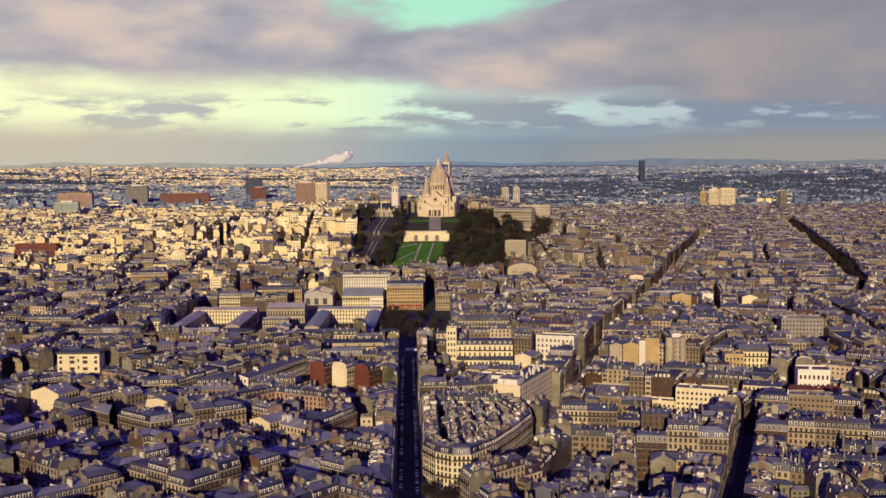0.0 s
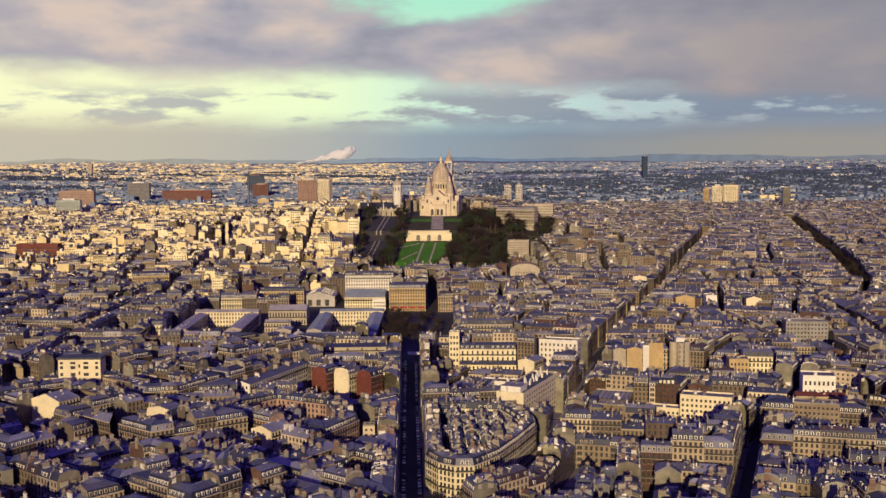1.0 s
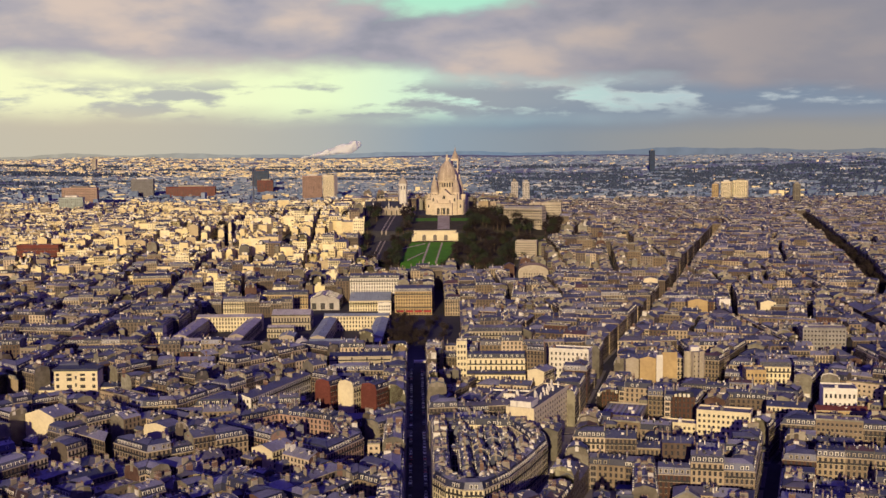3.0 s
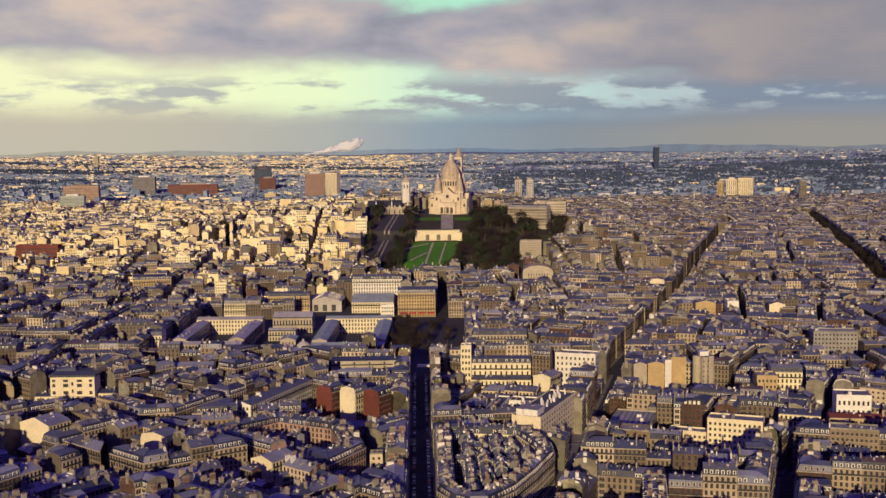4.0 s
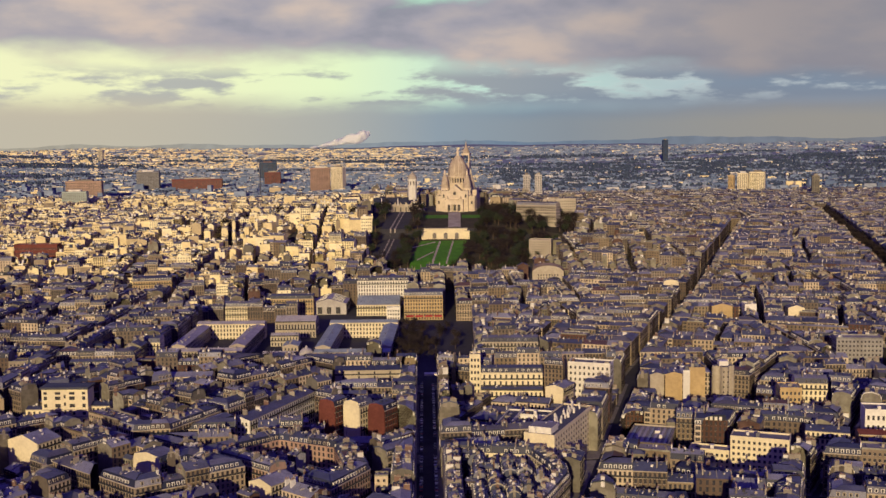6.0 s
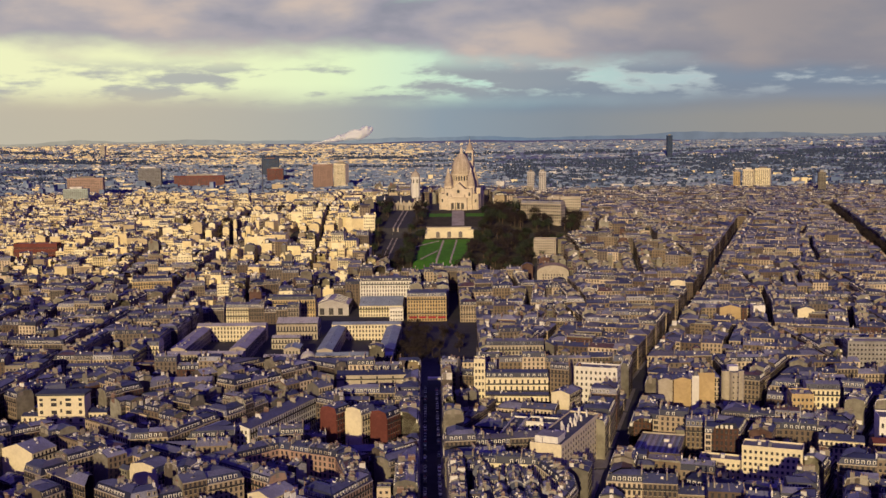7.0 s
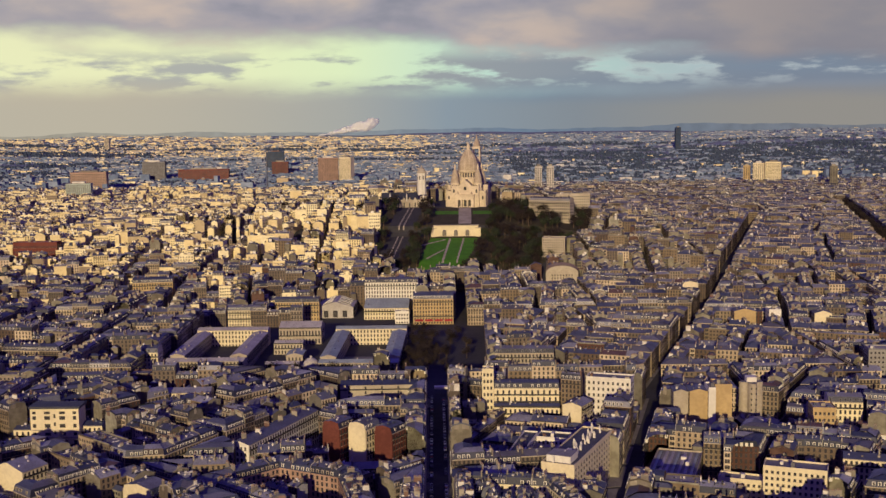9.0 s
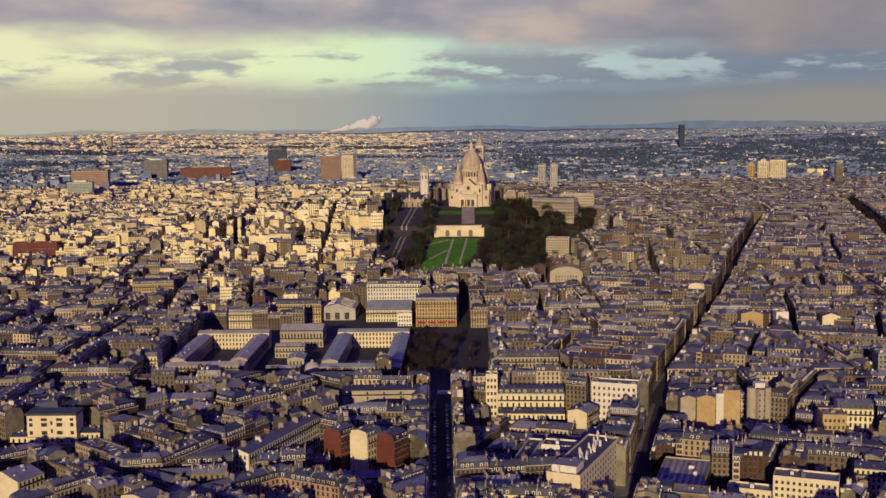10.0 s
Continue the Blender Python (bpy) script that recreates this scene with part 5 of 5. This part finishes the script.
def near_blocks():
    rng, out = random.Random(21), []
    region = [(-250, 420), (240, 420), (620, 1290), (-620, 1290)]
    south, north = cut(region, ((0, 884), (1, -0.01), 0))
    right, low = cut(south, AVENUE)
    right_upper, high = cut(north, AVENUE_UPPER)
    low, high = clip(low, (0, 873), (-0.01, -1)), clip(high, (0, 895), (0.01, 1))
    b, a = cut(low, STREET)
    # west of the street the nearest streets run aslant
    a, slant = cut(a, ((-144, 651), (-0.764, 0.645), 4.2))
    for q in lattice(slant, (-144, 651), (0.764, -0.645), 62, 88, 3.2):
        split(q, 4600, rng, out)
    for q in (a, b):
        split(q, 4600, rng, out)
    mid, top = cut(high, ((0, 1119), (1, 0), 11))
    e, w = cut(mid, ((-59, 1000), (-0.02, 1), 4))
    split(w, 4600, rng, out)
    e2, _ = cut(e, ((4, 1000), (0, 1), 5))
    split(e2, 4600, rng, out)
    e, w = cut(top, ((-61, 1200), (-0.05, 1), 5))
    split(w, 4600, rng, out)
    e2, w2 = cut(e, ((-12, 1200), (-0.02, 1), 5))
    split(w2, 4600, rng, out), split(e2, 4600, rng, out)
    lo, hi = cut(right, ((160, 632), (1, -0.3), 5))
    r, l = cut(lo, ((160, 580), (0.33, 1), 5.5))
    upper = clip(right_upper, (0, 890), (0, 1))
    for q in (r, l, hi, clip(upper, (0, 1205), (0, -1)), *cut(clip(upper, (0, 1205), (0, 1)), BOULEVARD)):
        split(q, 4600, rng, out)
    return out


BLOCKS = near_blocks()


def pavements():
    for b in BLOCKS:
        mx, my = sum(p[0] for p in b) / len(b), sum(p[1] for p in b) / len(b)
        if my > 960 or not in_view(mx, my):
            continue
        k = [(x + (x - mx) / max(1, math.dist((x, y), (mx, my))) * 2.4, y + (y - my) / max(1, math.dist((x, y), (mx, my))) * 2.4) for x, y in b]
        g = Geo()
        top = [(x, y, float(ground_z(x, y)) + 0.16) for x, y in k]
        g.face(top, "paving")
        for a, c in zip(top, top[1:] + top[:1]):
            g.face([(a[0], a[1], a[2] - 1.5), (c[0], c[1], c[2] - 1.5), c, a], "paving")
        tagged(new("pavement", g.mesh("pavement")), "grey granite pavement with kerb round a block", "pavement", kind="structure")


pavements()
_r = random.Random(31)
OWN = [[(-9.5, 549), (-3, 536), (5, 530), (14, 530), (27, 549), (38, 574), (50, 606), (50, 622), (40, 654), (-12, 662)], [(-141, 655), (-64, 590), (-48, 622), (-60, 668), (-104, 690)],
       [(24, 450), (84, 470), (104, 590), (62, 602), (46, 552), (37, 526), (8, 497)]]
for _b in OWN:
    _face = {0: "cream", 1: "rosy"}.get(OWN.index(_b), "wall")
    ring_block(_b, _r, lambda spec, *at: put_house(dict(spec, wall="zinc" if at[-1] else _face), *at), same=_b is not OWN[2], fill=_b is OWN[0])
TAKEN.extend(OWN)
for _b in BLOCKS:
    ring_block(_b, _r, put_house, even=_b[0][0] > 30 and _b[0][1] > 860)
park_trees()


# ---- the farther town, too many houses to count ----


def far_town():
    rng = random.Random(77)
    region = [(-640, 1290), (620, 1290), (1160, 2560), (-1180, 2560)]
    out = []
    r, l = cut(clip(region, (0, 1850), (0, -1)), ((268, 1316), (0.313, 1), 7))
    beyond = clip(region, (0, 1850), (0, 1))
    for q in (l, *cut(r, BOULEVARD), *cut(clip(beyond, (0, 2150), (0, -1)), BOULEVARD), clip(beyond, (0, 2150), (0, 1))):
        split(q, 6500, rng, out)
    bins = {}
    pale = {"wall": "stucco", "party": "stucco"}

    def put(spec, x, y, deg, rr_, yard=False):
        if not in_view(x, y) or y < 430:
            return
        # likelier up the west hill, where the sun patch is painted into walls
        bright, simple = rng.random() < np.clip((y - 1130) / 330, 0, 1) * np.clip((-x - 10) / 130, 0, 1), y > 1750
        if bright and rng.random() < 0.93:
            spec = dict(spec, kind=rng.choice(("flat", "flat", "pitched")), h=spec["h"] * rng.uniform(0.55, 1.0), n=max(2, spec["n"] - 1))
        geo = row_house(rng, fine=False, **spec)
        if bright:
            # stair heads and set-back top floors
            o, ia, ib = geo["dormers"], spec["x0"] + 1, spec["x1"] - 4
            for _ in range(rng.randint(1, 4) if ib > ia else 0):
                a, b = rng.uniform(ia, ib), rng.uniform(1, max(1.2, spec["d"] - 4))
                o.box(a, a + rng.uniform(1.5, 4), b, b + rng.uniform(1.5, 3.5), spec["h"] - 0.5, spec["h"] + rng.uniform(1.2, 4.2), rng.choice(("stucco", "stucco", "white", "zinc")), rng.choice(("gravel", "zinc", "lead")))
        c, s, z = math.cos(radians(deg)), math.sin(radians(deg)), float(ground_z(x, y))
        g = bins.setdefault((sum(y > q for q in (700, 900, 1060, 1290, 1500, 1750, 2100)), x > 0), Geo())
        for t, (dx, dy, dz) in [(geo[q], (0, 0, 0)) for q in ("wall", "roof", "windows", "dormers", "rear_wing")] + geo["chimneys"]:
            o = len(g.v)
            g.v.extend([(x + c * (vx + dx) - s * (vy + dy), y + s * (vx + dx) + c * (vy + dy), z + vz + dz) for vx, vy, vz in t.v])
            blind = bright and rng.random() < 0.35
            for f, m in zip(t.f, t.m):
                if simple and m in ("pot", "iron") or blind and m in ("glass", "iron"):
                    continue
                g.f.append(tuple([o + i for i in f]))
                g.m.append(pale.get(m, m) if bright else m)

    for spec, x, y, deg, _ in LATER:
        put(spec, x, y, deg, rng, True)
    for b in out:
        ring_block(b, rng, put, even=b[0][0] > -40)
    for g in bins.values():
        tagged(new("city_quarter", g.mesh("city_quarter")), "dense quarter of pale houses with zinc roofs", "houses", kind="stuff")


far_town()


def suburbs():
    """Low town, works and woods towards the horizon, in long bands."""
    rng = random.Random(99)
    bins = {}
    for _ in range(34000):
        y = math.sqrt(rng.uniform(2540 ** 2, 4780 ** 2))
        x = rng.uniform(-1, 1) * (0.44 * y + 30)
        if math.hypot(x, y) > 4930:
            continue
        # thinned in the east, where dark woods stand in for a cloud's shade
        if x > 120 and 2750 < y < 4300 and rng.random() < 0.7:
            continue
        k = 0.8 - 0.5 * min(1, (y - 2540) / 1300)
        band = noise.noise((x * 0.0011, y * 0.0085, 4.0)) + 0.5 * noise.noise((x * 0.006, y * 0.02, 9.0))
        if band > 0.30 + 0.2 * k:
            continue
        g = bins.setdefault((y > 3100, y > 3800, x > 0), Geo())
        h = rng.choice((9, 11, 13, 15, 16, 18, 20)) * k * rng.uniform(0.35, 0.85)
        if rng.random() < 0.03:
            h *= 2.2
        w, d = rng.uniform(12, 44) * (k * 0.5 + 0.35), rng.uniform(9, 16) * k
        if rng.random() < 0.10:
            w, d, h = w * 4, d * 1.5, 6 * k
        a = rng.choice((0.2, -0.15, 0.05)) + rng.choice((0, 0, 0, math.pi / 2))
        o, z = len(g.v), float(ground_z(x, y))
        # sun and cloud shade put into wall colours: more sunlit stucco westward
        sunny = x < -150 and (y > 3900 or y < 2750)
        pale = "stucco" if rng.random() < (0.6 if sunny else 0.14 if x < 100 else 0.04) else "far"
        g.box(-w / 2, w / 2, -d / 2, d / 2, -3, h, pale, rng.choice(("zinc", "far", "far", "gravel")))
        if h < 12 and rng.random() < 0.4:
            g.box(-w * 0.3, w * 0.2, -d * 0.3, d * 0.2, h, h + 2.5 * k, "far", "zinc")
        c, s = math.cos(a), math.sin(a)
        g.v[o:] = [(x + c * p - s * q, y + s * p + c * q, z + r) for p, q, r in g.v[o:]]
    for g in bins.values():
        tagged(new("suburb", g.mesh("suburb")), "distant suburb of low pale blocks", "houses", kind="stuff")
    g = Geo()
    for _ in range(1500):
        y = math.sqrt(rng.uniform(2700 ** 2, 4350 ** 2))
        x = rng.uniform(-1, 1) * (0.44 * y + 30)
        # extra woods added in the east for the dark of cloud shade
        east = x > 120 and y < 4100
        if math.hypot(x, y) > 4930 or noise.noise((x * 0.0011, y * 0.0085, 4.0)) < (-0.5 if east else 0.1):
            continue
        z = float(ground_z(x, y))
        for _ in range(14):
            p, q, r = x + rng.gauss(0, 26), y + rng.gauss(0, 7), rng.uniform(2.5, 5)
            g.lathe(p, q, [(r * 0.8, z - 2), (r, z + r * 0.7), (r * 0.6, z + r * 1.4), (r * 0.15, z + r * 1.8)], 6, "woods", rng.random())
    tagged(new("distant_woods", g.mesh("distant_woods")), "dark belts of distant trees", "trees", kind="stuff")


suburbs()

def hills():
    """The last hills, a pale glowing band at the horizon."""
    m = bpy.data.materials.new("hazy_hills")
    m.use_nodes = True
    n = Nodes(m.node_tree)
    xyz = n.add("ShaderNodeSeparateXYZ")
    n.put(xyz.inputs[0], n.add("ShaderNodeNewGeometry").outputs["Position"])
    # distance haze put into the colour, warmer towards the bright west
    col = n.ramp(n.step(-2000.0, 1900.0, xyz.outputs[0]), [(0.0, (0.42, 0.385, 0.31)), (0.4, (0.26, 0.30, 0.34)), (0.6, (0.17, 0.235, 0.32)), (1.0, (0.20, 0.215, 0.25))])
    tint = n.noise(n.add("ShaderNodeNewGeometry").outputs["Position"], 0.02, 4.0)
    # the band glows in place of lit haze
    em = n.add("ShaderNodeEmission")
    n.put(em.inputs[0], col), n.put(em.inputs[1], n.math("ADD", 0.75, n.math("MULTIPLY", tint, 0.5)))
    n.put(n.add("ShaderNodeOutputMaterial").inputs[0], em.outputs[0])
    M["hills"] = m
    g = Geo()
    pts = []
    for i in range(241):
        a = radians(-32 + 64 * i / 240)
        d = math.degrees(a)
        z = 142 + 5 * math.sin(d * 0.5 + 2) + 2.5 * math.sin(d * 1.3) + 14 * math.exp(-(((d + 19) / 1.9) ** 2)) + 9 * math.exp(-(((d - 14) / 8) ** 2)) + 1.2 * math.sin(d * 5)
        pts.append((4930 * math.sin(a), 4930 * math.cos(a), z))
    for p, q in zip(pts, pts[1:]):
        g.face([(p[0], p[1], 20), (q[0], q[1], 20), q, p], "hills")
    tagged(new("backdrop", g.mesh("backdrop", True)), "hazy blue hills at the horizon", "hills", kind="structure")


hills()

# ---- towers at a distance ----


def slab_tower(name, label, x, y, w, d, h, deg, wall, floors, ribs=0):
    z = float(ground_z(x, y))
    ob = base(name, turn_at(x, y, z, deg), label, "tower")
    g = Geo()
    g.box(-w / 2, w / 2, -d / 2, d / 2, -5, h, wall, "gravel")
    part("wall", g, ob)
    q = Geo()
    for k in range(floors):
        za = 3 + (h - 5) * k / floors
        n = max(3, int(w / 4))
        for i in range(n):
            xa = -w / 2 + w * (i + 0.2) / n
            q.box(xa, xa + w / n * 0.6, -d / 2 - 0.1, -d / 2, za, za + (h - 5) / floors * 0.5, "glass")
    part("glazing", q, ob, kind="stuff")
    r = Geo()
    r.box(-w / 4, w / 4, -d / 4, d / 4, h, h + 3.5, "brick")
    part("plant_room", r, ob)


slab_tower("tower_block", "tan residential tower block", -350, 2900, 50, 18, 62, 8, "rosy", 20)
slab_tower("tower_block", "pale residential tower block", -304, 2900, 32, 20, 63, -20, "cream", 20)
slab_tower("tower_block", "pale residential tower block", 636, 2600, 23, 20, 55, -22, "cream", 17)
slab_tower("tower_block", "pale residential tower block", 668, 2600, 33, 20, 57, -22, "cream", 17)
slab_tower("tower_block", "red brick residential tower block", 616, 2625, 14, 12, 48, -22, "orange", 16)
slab_tower("tower_block", "red brick residential tower block", 734, 2400, 15, 13, 58, -10, "party", 17)
slab_tower("tower_block", "slim pale tower block", 127, 2200, 13, 12, 76, -5, "lead", 22)
slab_tower("tower_block", "slim pale tower block", 149, 2200, 13, 12, 76, -5, "lead", 22)
slab_tower("office_tower", "dark glass office tower far off", 718, 4000, 18, 20, 76, 0, "tower", 20)
slab_tower("tower_block", "pale far tower block", -1317, 4200, 17, 14, 40, 0, "trim", 12)
slab_tower("tower_block", "brown far apartment slab", -860, 2640, 80, 22, 50, 6, "rosy", 12)
slab_tower("tower_block", "pale far apartment slab", -800, 2400, 50, 20, 42, 6, "copper", 12)
slab_tower("office_block", "blue glass office block beside a mast", -566, 3400, 50, 20, 50, 4, "tower", 13)
slab_tower("office_block", "red brick block beside a mast", -516, 3180, 44, 16, 36, 4, "redbrick", 10)
slab_tower("apartment_slab", "long red-brown apartment slab on flat ground", -684, 3000, 130, 16, 30, 3, "redbrick", 9)
slab_tower("office_block", "blue glass office block behind brown roofs", -812, 3000, 58, 20, 50, 4, "zinc", 12)


def mast():
    ob = base("antenna_mast", turn_at(-449, 2600, float(ground_z(-449, 2600)), 0), "thin grey antenna mast", "mast")
    g = Geo()
    g.lathe(0, 0, [(2.0, -3), (1.6, 60), (0.8, 100), (0.2, 114)], 8, "zinc")
    part("shaft", g, ob)


mast()


def steam():
    """A slanting bank of steam from a works."""
    rng = random.Random(8)
    bm = bmesh.new()
    for i in range(190):
        k = rng.random() ** 0.85
        r = 5 + 11 * k
        x, z = -640 + 240 * k + rng.gauss(0, 2 + 9 * k), 124 + 52 * k ** 1.25 + rng.gauss(0, 1 + 8 * k)
        bmesh.ops.create_icosphere(bm, subdivisions=2, radius=r * rng.uniform(0.6, 1.1), matrix=Matrix.Translation((x, 4850 + rng.gauss(0, 10), z)))
    for v in bm.verts:
        v.co += Vector(noise.noise_vector(v.co * 0.05)) * 4
    me = bpy.data.meshes.new("steam_plume")
    bm.to_mesh(me)
    bm.free()
    n = Nodes(M["steam"].node_tree)
    d, t, x = n.add("ShaderNodeBsdfDiffuse"), n.add("ShaderNodeBsdfTranslucent"), n.add("ShaderNodeMixShader")
    n.put(d.inputs[0], (0.93, 0.96, 0.93)), n.put(t.inputs[0], (0.93, 0.96, 0.93)), n.put(x.inputs[0], 0.5)
    n.put(x.inputs[1], d.outputs[0]), n.put(x.inputs[2], t.outputs[0])
    n.put(n.add("ShaderNodeOutputMaterial").inputs[0], x.outputs[0])
    me.materials.append(M["steam"])
    ob = tagged(new("steam_plume", me), "white steam plume drifting from a distant works", "steam", kind="stuff")
    r = ob.modifiers.new("merge", "REMESH")
    r.mode, r.voxel_size, r.use_smooth_shade = "VOXEL", 2.4, True
    s = ob.modifiers.new("soften", "SMOOTH")
    s.factor, s.iterations = 0.9, 80


steam()

# ---- cars in the street ----


def cars():
    body, cab, wheel = Geo(), Geo(), Geo()
    body.v = [(x * w, y, z) for y, z, w in ((-2.1, 0.35, 0.85), (-2.1, 0.75, 0.85), (-0.9, 0.92, 0.9), (1.3, 0.95, 0.9), (2.05, 0.85, 0.85), (2.05, 0.35, 0.85)) for x in (-1, 1)]
    body.f = [(2 * i, 2 * i + 1, 2 * i + 3, 2 * i + 2) for i in range(5)] + [(0, 2, 4, 6, 8, 10), (11, 9, 7, 5, 3, 1), (0, 10, 11, 1)]
    body.m = ["car"] * len(body.f)
    cab.v = [(x * w, y, z) for y, z, w in ((-1.0, 0.9, 0.82), (-0.4, 1.45, 0.66), (1.0, 1.45, 0.66), (1.7, 0.92, 0.8)) for x in (-1, 1)]
    cab.f = [(0, 1, 3, 2), (2, 3, 5, 4), (4, 5, 7, 6), (0, 2, 4, 6), (7, 5, 3, 1)]
    cab.m = ["glass", "car", "glass", "glass", "glass"]
    wheel.lathe(0, 0, [(0.33, -0.1), (0.33, 0.1)], 10, "rubber")
    b, c, w = body.mesh("body"), cab.mesh("cabin"), wheel.mesh("wheel")
    rng = random.Random(4)
    for y in np.arange(470, 880, 6.2):
        for s in (-4.0, 4.0):
            if rng.random() < 0.8:
                x = -17 - (y - 563) * 0.03 + s
                ob = base("car", turn_at(x, y, float(ground_z(x, y)) + 0.02, 1.7 + (180 if s < 0 else 0)), "small parked car at the kerb of the street", "car", "parked cars of the street")
                part("body", b, ob)
                part("cabin", c, ob)
                for wx in (-0.8, 0.8):
                    for wy in (-1.3, 1.3):
                        part("wheel", w, ob).matrix_basis = pose(wx, wy, 0.33, 0, 90, 0)


cars()
